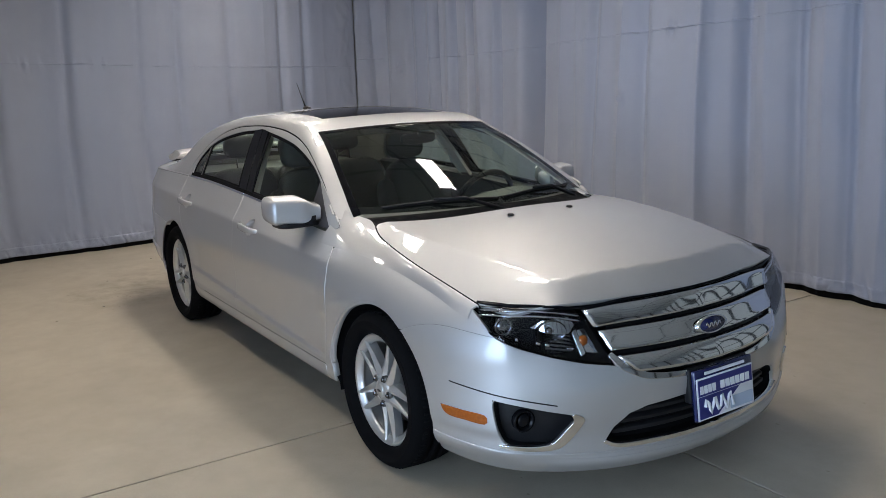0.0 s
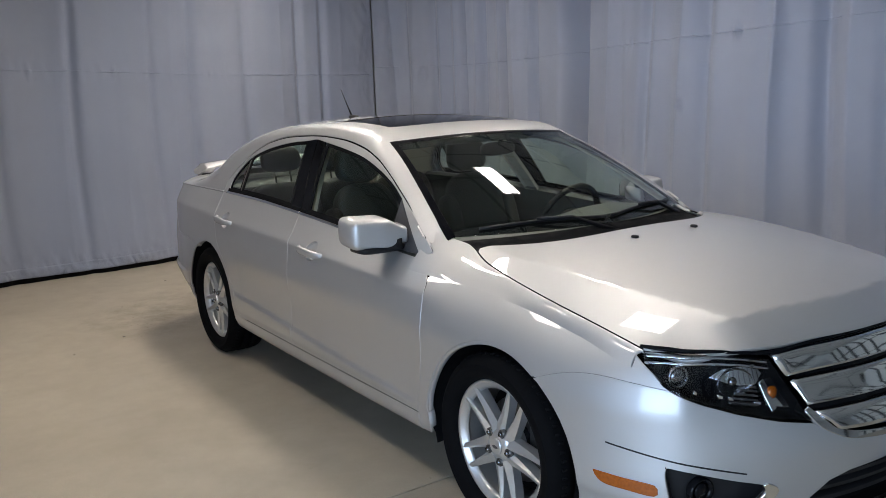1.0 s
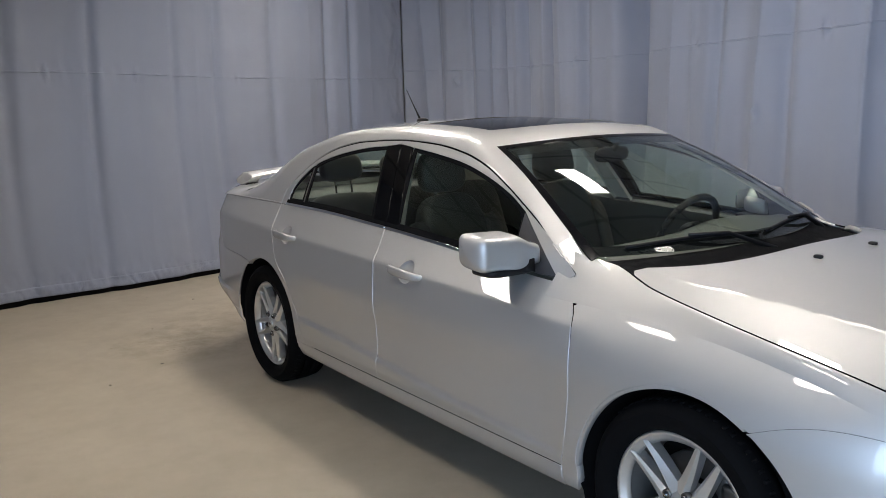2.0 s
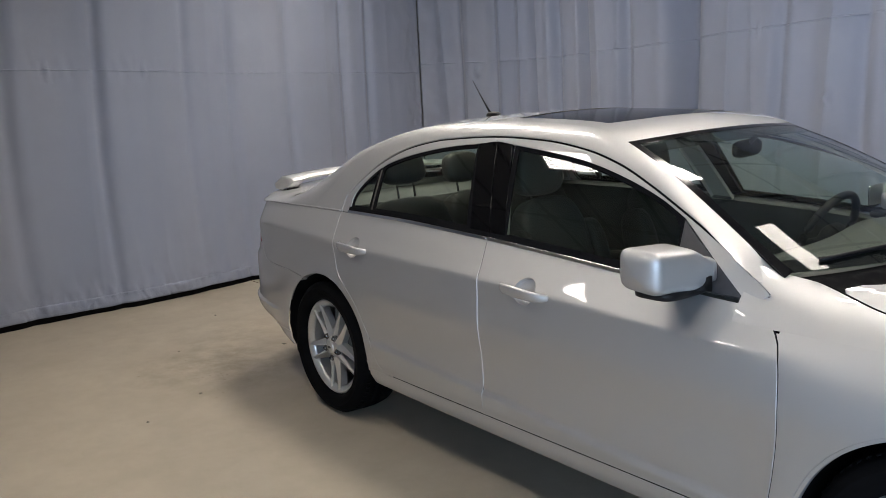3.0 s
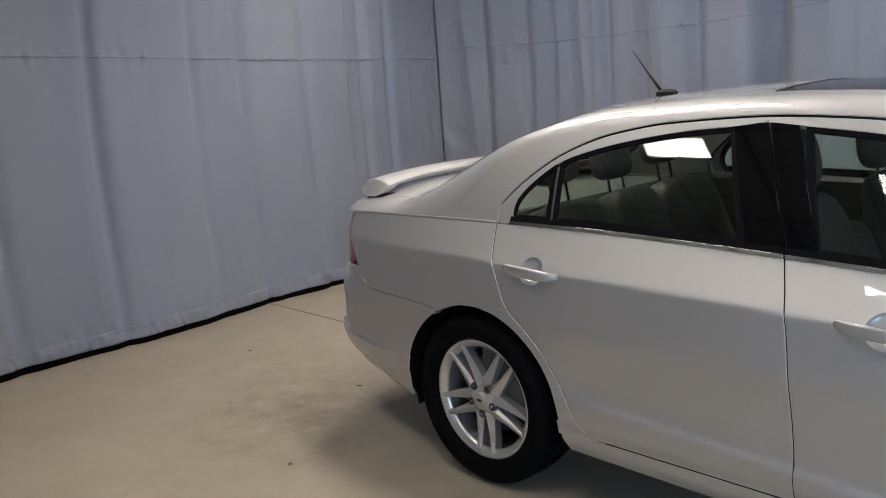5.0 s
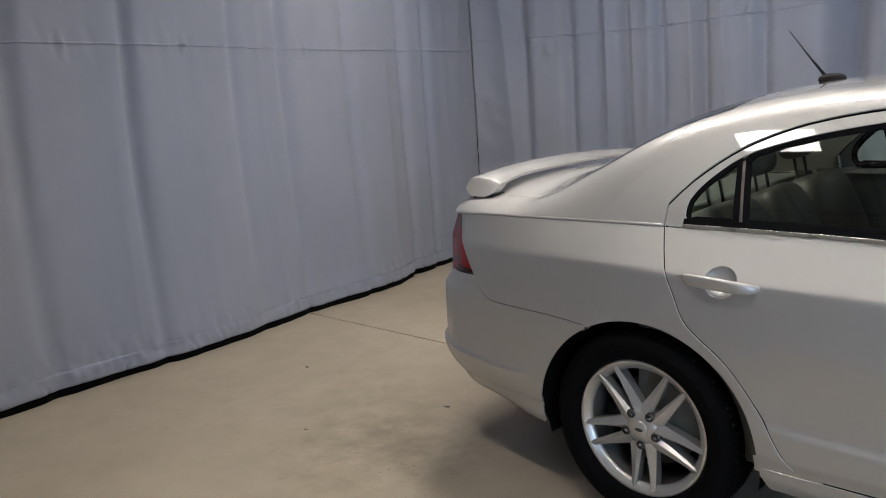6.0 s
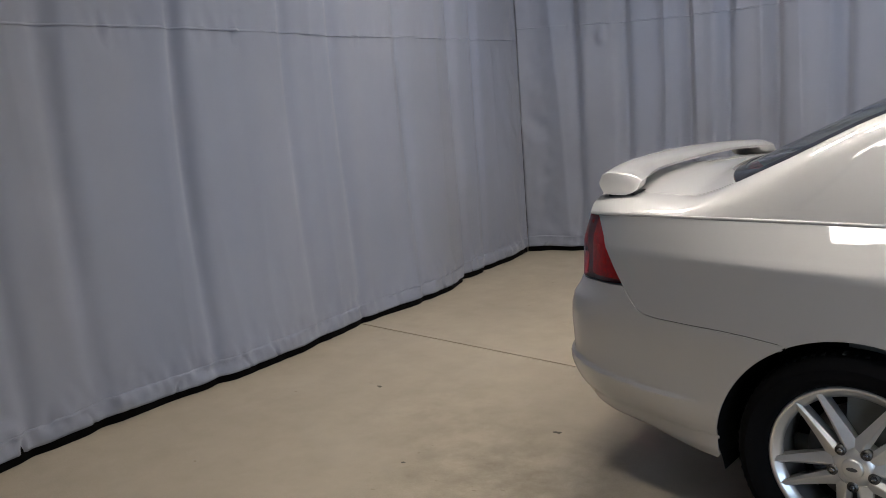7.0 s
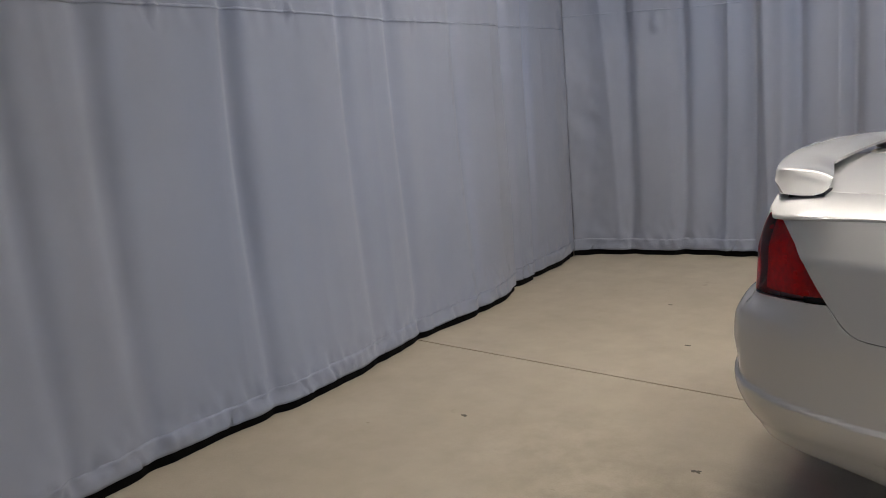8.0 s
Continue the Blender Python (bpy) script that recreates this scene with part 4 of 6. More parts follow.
    front_top = flow([(-0.319, 1.299), (-0.083, 1.272), (0.112, 1.242), (0.294, 1.195), (0.439, 1.145), (0.545, 1.095)], 5)
    rear_top = flow([(-0.47, 1.300), (-0.65, 1.287), (-0.818, 1.264), (-0.98, 1.23), (-1.106, 1.187), (-1.20, 1.118), (-1.244, 1.062), (-1.248, 1.02), (-1.236, 0.997)], 5)
    drop = [(x - 0.004 * (0 if x > -0.4 else -1), z - 0.009) for x, z in fl]
    front_frame = drop[k_split:] + [(0.83, BELT(0.83) + 0.004), (0.80, BELT(0.80) + 0.008)] + front_top[::-1] + [(-0.395, 1.308)]
    rear_frame = drop[:k_split + 1][::-1] + [(-1.307, 1.03), (-1.307, BELT(-1.307) + 0.002), (-1.225, BELT(-1.225) + 0.002)] + rear_top[::-1] + [(-0.405, 1.308)]
    up = lambda e: (lambda x, m: upper(x, m, e))
    cellu = (0.03, 0.06)
    part_of("door_frame", sheet(um(dense(front_frame, 0.012)), up(0.001), cellu, 0.012, **d), PAINT, front_door)
    part_of("door_frame", sheet(um(dense(rear_frame, 0.012)), up(0.001), cellu, 0.012, **d), PAINT, rear_door)
    fw = front_top + [(0.60, 1.045), (0.78, BELT(0.78) + 0.02)] + along_belt(0.70, -0.20, 12, 0.018) + [(-0.196, 0.99)]
    rw = rear_top + along_belt(-1.20, -0.372, 12, 0.020)
    fw, rw = dense(fw, 0.02), dense(rw, 0.02)
    fgl = dense(front_top[1:-1] + [(0.552, 1.07), (0.572, BELT(0.57) + 0.02)] + along_belt(0.53, -0.19, 10, 0.018), 0.02)
    sail = dense([(0.545, 1.088), (0.60, 1.045), (0.70, 0.977), (0.80, BELT(0.80) + 0.012), (0.70, BELT(0.7) + 0.010), (0.572, BELT(0.57) + 0.012), (0.556, 1.0)], 0.02)
    rgl = dense([p for p in rear_top[1:] if p[0] > -1.085] + [(-1.092, 1.18), (-1.062, BELT(-1.06) + 0.02)] + along_belt(-1.04, -0.385, 8, 0.02), 0.02)
    qgl = dense([(-1.102, 1.175)] + [p for p in rear_top if p[0] < -1.11] + along_belt(-1.21, -1.082, 3, 0.02), 0.02)
    part_of("window_glass", sheet(um(shrink(fgl, 0.010)), up(0.010), cellu, 0.004, **d), GLASS, front_door, "green-tinted glass").visible_shadow = False
    part_of("window_glass", sheet(um(shrink(rgl, 0.010)), up(0.010), cellu, 0.004, **d), GLASS, rear_door, "green-tinted glass").visible_shadow = False
    part_of("quarter_glass", sheet(um(shrink(qgl, 0.010)), up(0.010), cellu, 0.004, **d), GLASS, rear_door, "small fixed triangular pane").visible_shadow = False
    for par, ring in ((front_door, fgl), (rear_door, rgl), (rear_door, qgl)):
        part_of("window_seal", sheet([um(q) for q in with_hole(shrink(ring, -0.006), shrink(ring, 0.014))], up(0.005), (0.02, 0.04), 0.006, **d), COWL, par, "black rubber seal")
    bar = [(-1.094, 1.176), (-1.066, BELT(-1.063) + 0.02), (-1.072, BELT(-1.07) + 0.02), (-1.100, 1.174)]
    part_of("divider_bar", sheet(um(dense(bar, 0.02)), up(0.002), (0.02, 0.04), 0.008, **d), STEEL, rear_door, "thin pale bar between the panes")
    part_of("mirror_sail", sheet(um(sail), up(0.002), cellu, 0.01, **d), SAIL, front_door, "dark grey plastic corner panel")
    xb = lambda z: -0.405 + (1.328 - z) * 0.40
    pil = lambda a, b: dense([(xb(1.305) + a, 1.305), (xb(BELT(-0.27) + 0.016) + a, BELT(-0.27) + 0.016), (xb(BELT(-0.27) + 0.016) + b, BELT(-0.27) + 0.016), (xb(1.305) + b, 1.305)], 0.02)
    part_of("pillar_cover", sheet(um(pil(0.006, 0.085)), up(0.0025), cellu, 0.01, **d), PILLAR, front_door, "gloss black pillar cover")
    part_of("pillar_cover", sheet(um(pil(-0.105, -0.001)), up(0.0025), cellu, 0.01, **d), PILLAR, rear_door, "gloss black pillar cover")
    for par, x0, x1 in ((front_door, 0.785, -0.258), (rear_door, -0.266, -1.245)):
        xm = min(x0, 0.565)
        part_of("belt_moulding", sheet(um(dense(along_belt(xm, x1, 14, 0.006) + along_belt(x1, xm, 14, 0.024), 0.02)), up(-0.004), (0.03, 0.02), 0.012, **d), COWL, par, "black rubber window moulding")
        part_of("chrome_strip", sheet(um(dense(along_belt(xm, x1, 14, -0.002) + along_belt(x1, xm, 14, 0.007), 0.02)), up(-0.0065), (0.03, 0.02), 0.010, **d), CHROME, par, "thin bright strip below the window")

    # pillars and roof rail in one pressing
    rail = um(fl[::-1][0:]) + um([(-1.313, 1.03), (-1.313, BELT(-1.313))]) + um(along_belt(-1.34, -2.22, 16)) + [(-2.25, m_at(-2.25, BELT(-2.25))), (-2.272, 1.3), (-2.288, 2.0)]
    rail += [(-2.28 + 2.48 * i / 66, 2.0) for i in range(67)] + [(0.2 + 0.650 * i / 16, 2.0) for i in range(17)] + [(0.835, 1.6), (0.812, 1.25)]
    part_of("side_frame", sheet(rail, lambda x, m: upper(x, m, 0.014 * smooth(0.73, 0.85, x)), (0.03, 0.08), 0.014, facing=(0, -1, 0.4), lip=0.001, **d), PAINT, car, "silver roof rail and pillars")

    # lamps
    hl = part_of("headlight", sheet(shrink(dense(lamp_outline, 0.02), 0.003), lambda u, v: lower(u, v, 0.075), (0.03, 0.03), -0.0, facing=FWD, **d), BLACK_GLOSS, car, "clear headlight with dark housing")
    part_of("lens", sheet(shrink(dense(lamp_outline, 0.015), 0.002), lower, (0.02, 0.02), 0.006, facing=FWD, **d), CLEAR, hl, "clear plastic lens").visible_shadow = False
    lo = dense(lamp_outline, 0.02)
    lo = lo if area(lo) > 0 else lo[::-1]
    bm = bmesh.new()
    rows = [[bm.verts.new((p[0], (-p[1] if flip else p[1]), p[2])) for p in (lower(u, v, e) for u, v in shrink(lo, 0.004))] for e in (0.003, 0.075)]
    n = len(lo)
    for i in range(n):
        bm.faces.new((rows[0][i], rows[0][(i + 1) % n], rows[1][(i + 1) % n], rows[1][i]))
    part("housing", close_normals(bm), BLACK_GLOSS, hl, "gloss black surround")
    sg = 1 if flip else -1
    for u, v, r in ((0.858, 0.724, 0.030),):
        px, py, pz = lower(u, v, 0.030)
        py = -py if flip else py
        _, _, qx, qy = plan(u)
        place = pose(px, py, pz, 0, 0, math.degrees(math.atan2(-qy * (-1 if flip else 1), qx)) * 0.35)
        b2 = lathe([(r * 0.84, 0.006), (r, 0.010), (r * 1.06, 0.004), (r * 1.06, -0.02), (r * 0.9, -0.02)], 28, "x")
        bmesh.ops.transform(b2, matrix=place, verts=b2.verts)
        part("projector_ring", b2, SMOKED, hl, "bright ring round the projector")
        b3 = pad((r * 0.9, r * 1.7, r * 1.7), (0, 0, 0), 1.0, n=10)
        bmesh.ops.transform(b3, matrix=place, verts=b3.verts)
        part("projector_lens", b3, SMOKED, hl, "dark glassy projector lens")
    bx, by, bz = lower(0.675, 0.700, 0.040)
    bowl_at = pose(bx, -by if flip else by, bz, 0, -8, math.degrees(math.atan2(-plan(0.675)[3] * (-1 if flip else 1), plan(0.675)[2])) * 0.5)
    b2 = lathe([(0.010, -0.016), (0.022, -0.013), (0.036, 0.0), (0.046, 0.016), (0.047, 0.012), (0.037, -0.006)], 14, "x")
    bmesh.ops.transform(b2, matrix=bowl_at @ Matrix.Diagonal((1, 1.25, 0.85, 1)), verts=b2.verts)
    part("reflector", close_normals(b2), SMOKED, hl, "faceted smoked reflector bowl", False)
    b3 = pad((0.026, 0.030, 0.030), (0, 0, 0), 1.0, n=8)
    bmesh.ops.transform(b3, matrix=bowl_at, verts=b3.verts)
    part("bulb", b3, SMOKED, hl, "dark bulb shield")
    for q in (0.0, 1.7, 2.4, 4.3, 5.2):
        u0, v0 = 0.80 - 0.045 * q, 0.6815 - 0.0105 * q
        part_of("reflector_chip", sheet([(u0, v0 - 0.002), (u0 - 0.008 - 0.003 * q, v0 - 0.005), (u0 - 0.008 - 0.003 * q, v0 + 0.001), (u0 - 0.002, v0 + 0.005)], lambda u, v: lower(u, v, 0.022 + 0.3 * (0.70 - v)), (0.02, 0.02), 0.008, facing=FWD, **d), CHROME, hl, "small bright facet")
    reflector = lambda u, v: lower(u, v, 0.050 - 0.030 * math.sin(clamp((u - 0.47) / 0.27) * math.pi) * 0.8)
    part_of("reflector", sheet([(0.74, 0.712), (0.70, 0.735), (0.60, 0.742), (0.575, 0.715), (0.60, 0.690), (0.68, 0.695)], reflector, (0.02, 0.02), 0.01, facing=FWD, **d), CHROME, hl, "chrome reflector facet")
    for q in range(5):
        v0 = 0.640 + 0.011 * q
        part_of("reflector_fin", sheet([(0.690 - 0.01 * q, v0 + 0.006), (0.595, v0 - 0.008), (0.595, v0 - 0.004), (0.688 - 0.01 * q, v0 + 0.010)], lambda u, v: lower(u, v, 0.034), (0.02, 0.02), 0.012, facing=FWD, **d), SMOKED, hl, "slanted bright fin")
    part_of("reflector", sheet([(0.585, 0.690), (0.572, 0.700), (0.545, 0.625), (0.560, 0.617)], lambda u, v: lower(u, v, 0.026), (0.02, 0.02), 0.012, facing=FWD, **d), CHROME, hl, "chrome divider")
    part_of("reflector", sheet([(0.560, 0.690), (0.530, 0.692), (0.490, 0.615), (0.535, 0.622)], lambda u, v: lower(u, v, 0.046), (0.02, 0.02), 0.004, facing=FWD, **d), CHROME, hl, "corner reflector")
    ax, ay, az = lower(0.545, 0.660, 0.034)
    part("turn_bulb", pad((0.024, 0.040, 0.040), (ax, -ay if flip else ay, az), 0.9, n=8), AMBER, hl, "amber turn bulb")
    for off in (0.0, 0.016):
        tl2 = flow([(0.56, 0.749 - off), (0.66, 0.769 - off), (0.762, 0.778 - off), (0.87, 0.779 - off), (0.965, 0.774 - off)], 5)
        part_of("brow_line", sheet(tl2 + [(u, v - 0.003) for u, v in tl2[::-1]], lambda u, v: lower(u, v, 0.008), (0.03, 0.02), 0.008, facing=FWD, **d), CHROME, hl, "thin bright brow line")
    part_of("side_marker", sheet(flow([(1.098, 0.425), (1.0, 0.424), (0.91, 0.420), (0.903, 0.405), (0.907, 0.390), (0.99, 0.392), (1.06, 0.394), (1.085, 0.405), (1.098, 0.425)], 4)[:-1], lambda u, v: lower(u, v, -0.004), (0.02, 0.02), 0.01, **d), AMBER, car, "amber side marker lens")
    tl = part_of("tail_lamp", sheet(shrink(tail_lamp_poly, 0.003), lambda u, v: lower(u, v, 0.034), (0.02, 0.02), -0.0, facing=(-0.5, -1, 0), **d), RED_BACK, car, "red wraparound tail lamp")
    part_of("lens", sheet(tail_lamp_poly, lambda u, v: lower(u, v, 0.002), (0.015, 0.015), 0.034, facing=(-0.5, -1, 0), **d), RED_GLASS, tl, "clear red lens")
    for i in (0, 1, 3, 4, 6, 7, 10, 13):
        zc = 0.775 + 0.012 * i
        uc = S(-2.135 - 0.0115 * i - 0.030 * ((i * 7) % 4) / 3)
        part_of("reflector", sheet([(uc, zc), (uc + 0.016, zc - 0.002), (uc + 0.014, zc + 0.007), (uc + 0.002, zc + 0.009)], lambda u, v: lower(u, v, 0.012), (0.02, 0.02), 0.003, facing=(-0.5, -1, 0), **d), RED_BRIGHT, tl, "bright red prism")
    fog = part_of("fog_light_pocket", sheet(fog_hole, lambda u, v: lower(u, v, 0.055), (0.03, 0.03), 0.0, facing=FWD, **d), BLACK, car, "black recessed fog light pocket")
    bm = bmesh.new()
    fh = fog_hole if area(fog_hole) > 0 else fog_hole[::-1]
    rows = [[bm.verts.new((p[0], (-p[1] if flip else p[1]), p[2])) for p in (lower(u, v, e) for u, v in fh)] for e in (0.004, 0.055)]
    for i in range(len(fh)):
        bm.faces.new((rows[0][i], rows[0][(i + 1) % len(fh)], rows[1][(i + 1) % len(fh)], rows[1][i]))
    part("pocket_wall", close_normals(bm), BLACK, fog)
    fx, fy, fz = lower(0.775, 0.395, 0.045)
    b2 = lathe([(0.040, -0.012), (0.040, 0.010), (0.034, 0.012), (0.032, 0.004), (0.02, 0.0), (0.001, -0.002)], 24, "x")
    bmesh.ops.transform(b2, matrix=pose(fx, fy * (-1 if flip else 1), fz, 0, 0, 12 * sg), verts=b2.verts)
    part("fog_lamp", b2, BLACK_GLOSS, fog, "small round fog lamp")
    b3 = pad((0.016, 0.05, 0.05), (fx + 0.004, fy * (-1 if flip else 1), fz), 1.0, (0, 0, 12 * sg), n=8)
    part("bulb_cover", b3, BLACK_GLOSS, fog)
    trim_line = flow([(0.86, 0.310), (0.76, 0.299), (0.675, 0.301), (0.635, 0.316), (0.592, 0.362), (0.566, 0.408), (0.575, 0.420), (0.60, 0.432)], 5)
    inner = flow([(0.86, 0.318), (0.76, 0.312), (0.690, 0.317), (0.662, 0.333), (0.628, 0.372), (0.602, 0.404), (0.603, 0.414), (0.61, 0.426)], 5)
    part_of("chrome_trim", sheet(dense(trim_line, 0.02, False) + dense(inner, 0.02, False)[::-1], lambda u, v: lower(u, v, -0.007), (0.015, 0.015), 0.016, facing=FWD, **d), CHROME, fog, "chrome trim along the pocket")

    # mirror
    y_m, x_m = (0.842, -0.13) if flip else (-0.895, 0.0)
    sec = []
    for i in range(33):
        t = (i / 32) ** 1.9
        yy = (-0.955 if flip else -1.008) + 0.235 * t
        e = (1 - (1 - min(1, t / 0.16)) ** 2.4) ** 0.5 if t < 0.16 else 1.0
        w = e * (1 - 0.25 * smooth(0.55, 1.0, t))
        hgt = e * (1 - 0.42 * smooth(0.62, 1.0, t))
        cx, cz = (0.47 if flip else 0.60) + 0.055 * t, 0.988 - 0.004 * t - 0.01 * smooth(0.6, 1, t)
        ring = []
        for k in range(48):
            a = 2 * math.pi * k / 48
            c, s_ = math.copysign(abs(math.cos(a)) ** 0.42, math.cos(a)), math.copysign(abs(math.sin(a)) ** 0.42, math.sin(a))
            ring.append((cx + 0.068 * w * c * (1 if c < 0 else 1.05) + 0.012 * s_ * 0, -yy if flip else yy, cz + 0.060 * hgt * s_ - 0.006 * c))
        sec.append(ring)
    mir = part("door_mirror", loft(sec), PAINT, car, "silver door mirror with black base")
    part("base", pad((0.142, 0.215, 0.032), (0.622 + x_m, y_m + (0.035 if not flip else -0.035), 0.919), 0.5, (0, 0, 0)), BLACK, mir, "black lower edge")
    arm = [[(0.60 + x_m + 0.07 * q, (0.80 - 0.0 * q) * sg + sg * 0.05 * a, 0.915 + 0.045 * b) for q, a, b in ((0, 0, 0), (1.6, 0, 0), (1.6, 0, 1), (0, 0, 1))], [(0.615 + x_m + 0.06 * q, 0.85 * sg, 0.922 + 0.03 * b) for q, b in ((0, 0), (1.3, 0), (1.3, 1), (0, 1))]]
    part("arm", loft(arm), BLACK, mir)
    part("mirror_glass", pad((0.008, 0.17, 0.095), (0.540 + x_m, y_m + sg * -0.008, 0.988), 0.35), CHROME, mir, "mirror glass")

# ---- black strips that stand for the shade in the gaps between panels ----
def strip(line, w):
    a, b = [], []
    for i, (x, z) in enumerate(line):
        (x0, z0), (x1, z1) = line[max(0, i - 1)], line[min(len(line) - 1, i + 1)]
        q = math.hypot(x1 - x0, z1 - z0)
        nx, nz = -(z1 - z0) / q * w, (x1 - x0) / q * w
        a.append((x + nx, z + nz))
        b.append((x - nx, z - nz))
    return sz(a + b[::-1])


sill_line = [(0.93 - 1.71 * i / 30, 0.3255) for i in range(31)]
for flip in (False, True):
    for line in ([p for p in door_front if p[1] < 0.862], door_split, door_rear, sill_line, bumper_cut, tail_cut):
        fix("gap_shade", sheet(strip(line, 0.012), lambda u, v: lower(u, v, 0.0045), (0.03, 0.03), 0.0, flip=flip), COWL, car, "black shadow gap between panels")

    fl_strip = [(x, z + 0.006) for x, z in frame_line] + [(x, z - 0.017) for x, z in frame_line[::-1]]
    fix("gap_shade", sheet(um(fl_strip), lambda x, m: upper(x, m, 0.006), (0.03, 0.04), 0.0, flip=flip), COWL, car, "black shadow gap between panels")

# ---- front end ----
bumper = fix("front_bumper", sheet(with_hole(trimmed(bumper_poly, 0.0), fog_hole), lower, (0.025, 0.025), 0.014, facing=FWD, both=True), PAINT, car, "silver front bumper cover")
rear_bumper = fix("rear_bumper", sheet(tail_bumper_poly, lower, (0.03, 0.006), 0.005, facing=(-0.5, -1, 0), both=True), PAINT, car, "silver rear bumper cover")
crease_line = [(1.06, 0.520), (0.95, 0.510), (0.80, 0.490), (0.66, 0.465)]
for flip in (False, True):
    cl = flow(crease_line, 5)
    fix("bumper_groove", sheet(cl + [(u, v - 0.003) for u, v in cl[::-1]], lambda u, v: lower(u, v, -0.0012), (0.03, 0.03), 0.003, facing=FWD, flip=flip), BLACK, bumper, "dark groove above the fog light")
    fl2 = flow([(1.15, 0.306), (1.0, 0.300), (0.85, 0.291), (0.65, 0.279), (0.45, 0.272), (0.0, 0.268)], 5)
    fix("bumper_step", sheet(fl2 + [(u, v - 0.012) for u, v in fl2[::-1]], lambda u, v: lower(u, v, -0.006), (0.03, 0.012), 0.012, facing=FWD, flip=flip, lip=0.004), PAINT, bumper)
    rl = flow([(S(-1.735), 0.338), (S(-1.85), 0.338), (S(-1.95), 0.337)], 5)
    fix("bumper_step", sheet(rl + [(u, v - 0.005) for u, v in rl[::-1]], lambda u, v: lower(u, v, -0.003), (0.03, 0.01), 0.006, facing=(-0.5, -1, 0), flip=flip, lip=0.002), PAINT, rear_bumper)
intake_hole = [(0.0, 0.290), (0.25, 0.290), (0.44, 0.296), (0.484, 0.318), (0.455, 0.365), (0.40, 0.412), (0.33, 0.432), (0.18, 0.444), (0.0, 0.450)]
intake = fix("lower_intake", sheet(intake_hole, lambda u, v: lower(u, v, 0.06), (0.04, 0.04), 0.0, facing=(1, 0, 0), both=True), DARK, car, "black lower air intake")
ih = intake_hole + [(-u, v) for u, v in intake_hole[::-1] if u > 0]
bm = bmesh.new()
rows = [[bm.verts.new((p[0], p[1] * (-1 if u < 0 else 1), p[2])) for u, v in ih for p in (lower(abs(u), v, e),)] for e in (0.004, 0.060)]
for i in range(len(ih)):
    bm.faces.new((rows[0][i], rows[0][(i + 1) % len(ih)], rows[1][(i + 1) % len(ih)], rows[1][i]))
part("intake_wall", close_normals(bm), DARK, intake)
for k in range(3):
    z = 0.325 + 0.036 * k
    w = 0.44 - 0.03 * k
    fix("slat", sheet([(0, z), (w, z), (w, z + 0.012), (0, z + 0.012)], lambda u, v: lower(u, v, 0.03), (0.05, 0.02), 0.03, facing=(1, 0, 0), both=True), BLACK, intake)
fix("chrome_lip", sheet(flow([(0.0, 0.283), (0.25, 0.283), (0.44, 0.288), (0.492, 0.312)], 5) + flow([(0.484, 0.319), (0.438, 0.299), (0.25, 0.296), (0.0, 0.296)], 5), lambda u, v: lower(u, v, -0.006), (0.03, 0.03), 0.02, facing=(1, 0, 0), both=True), CHROME, intake, "chrome lip below the intake")
grille_hole = [(0.0, 0.776), (0.30, 0.775), (0.537, 0.764), (0.512, 0.705), (0.478, 0.650), (0.43, 0.585), (0.376, 0.552), (0.334, 0.535), (0.20, 0.520), (0.0, 0.513)]
grille = fix("grille", sheet(grille_hole, lambda u, v: lower(u, v, 0.055), (0.04, 0.04), 0.0, facing=(1, 0, 0), both=True), DARK, car, "three-bar chrome grille")


def grille_bar(z0, z1, w0, w1, drop0, drop1, name="bar"):
    """A chrome blade across the nose, rounded in section."""
    sec = []
    for i in range(41):
        t = -1 + 2 * i / 40
        u = abs(t)
        ring = []
        for k in range(20):
            a = 2 * math.pi * k / 20
            c, s_ = math.cos(a), math.sin(a)
            ww = w0 + (w1 - w0) * (s_ * 0.5 + 0.5)
            za, zb = z0 - drop0 * u * u, z1 - drop1 * u * u
            z = (za + zb) / 2 + (zb - za) / 2 * math.copysign(abs(s_) ** 0.7, s_)
            x, y, _ = lower(u * ww, z, 0.010 - 0.020 * max(0, c) ** 0.28 + 0.03 * max(0, -c))
            ring.append((x, -y if t > 0 else y, z))
        sec.append(ring)
    return fix_bm(name, loft(sec), CHROME, grille, "polished chrome bar")


def fix_bm(name, bm, material, parent, label=""):
    return part(name, bm, material, parent, label)


grille_bar(0.712, 0.774, 0.505, 0.548, 0.006, 0.008)
grille_bar(0.630, 0.696, 0.455, 0.495, 0.0, 0.002)
grille_bar(0.545, 0.612, 0.362, 0.440, -0.012, 0.0)
rim_out = flow([(0.468, 0.618), (0.43, 0.575), (0.376, 0.546), (0.334, 0.531), (0.20, 0.517), (0.0, 0.510)], 5)
rim_in = flow([(0.0, 0.526), (0.20, 0.533), (0.326, 0.548), (0.366, 0.563), (0.414, 0.589), (0.455, 0.626)], 5)
fix("surround", sheet(rim_out + rim_in, lambda u, v: lower(u, v, -0.004), (0.02, 0.012), 0.014, facing=(1, 0, 0), both=True, lip=0.003), CHROME, grille, "polished chrome frame round the bars")
for k in range(2):
    z = (0.700, 0.617)[k]
    fix("inner_slat", sheet([(0, z - 0.005), (0.44, z - 0.005), (0.44, z + 0.005), (0, z + 0.005)], lambda u, v: lower(u, v, 0.02), (0.05, 0.02), 0.02, facing=(1, 0, 0), both=True), BLACK_GLOSS, grille)
ex, _, ez = lower(0.0, 0.660, -0.022)
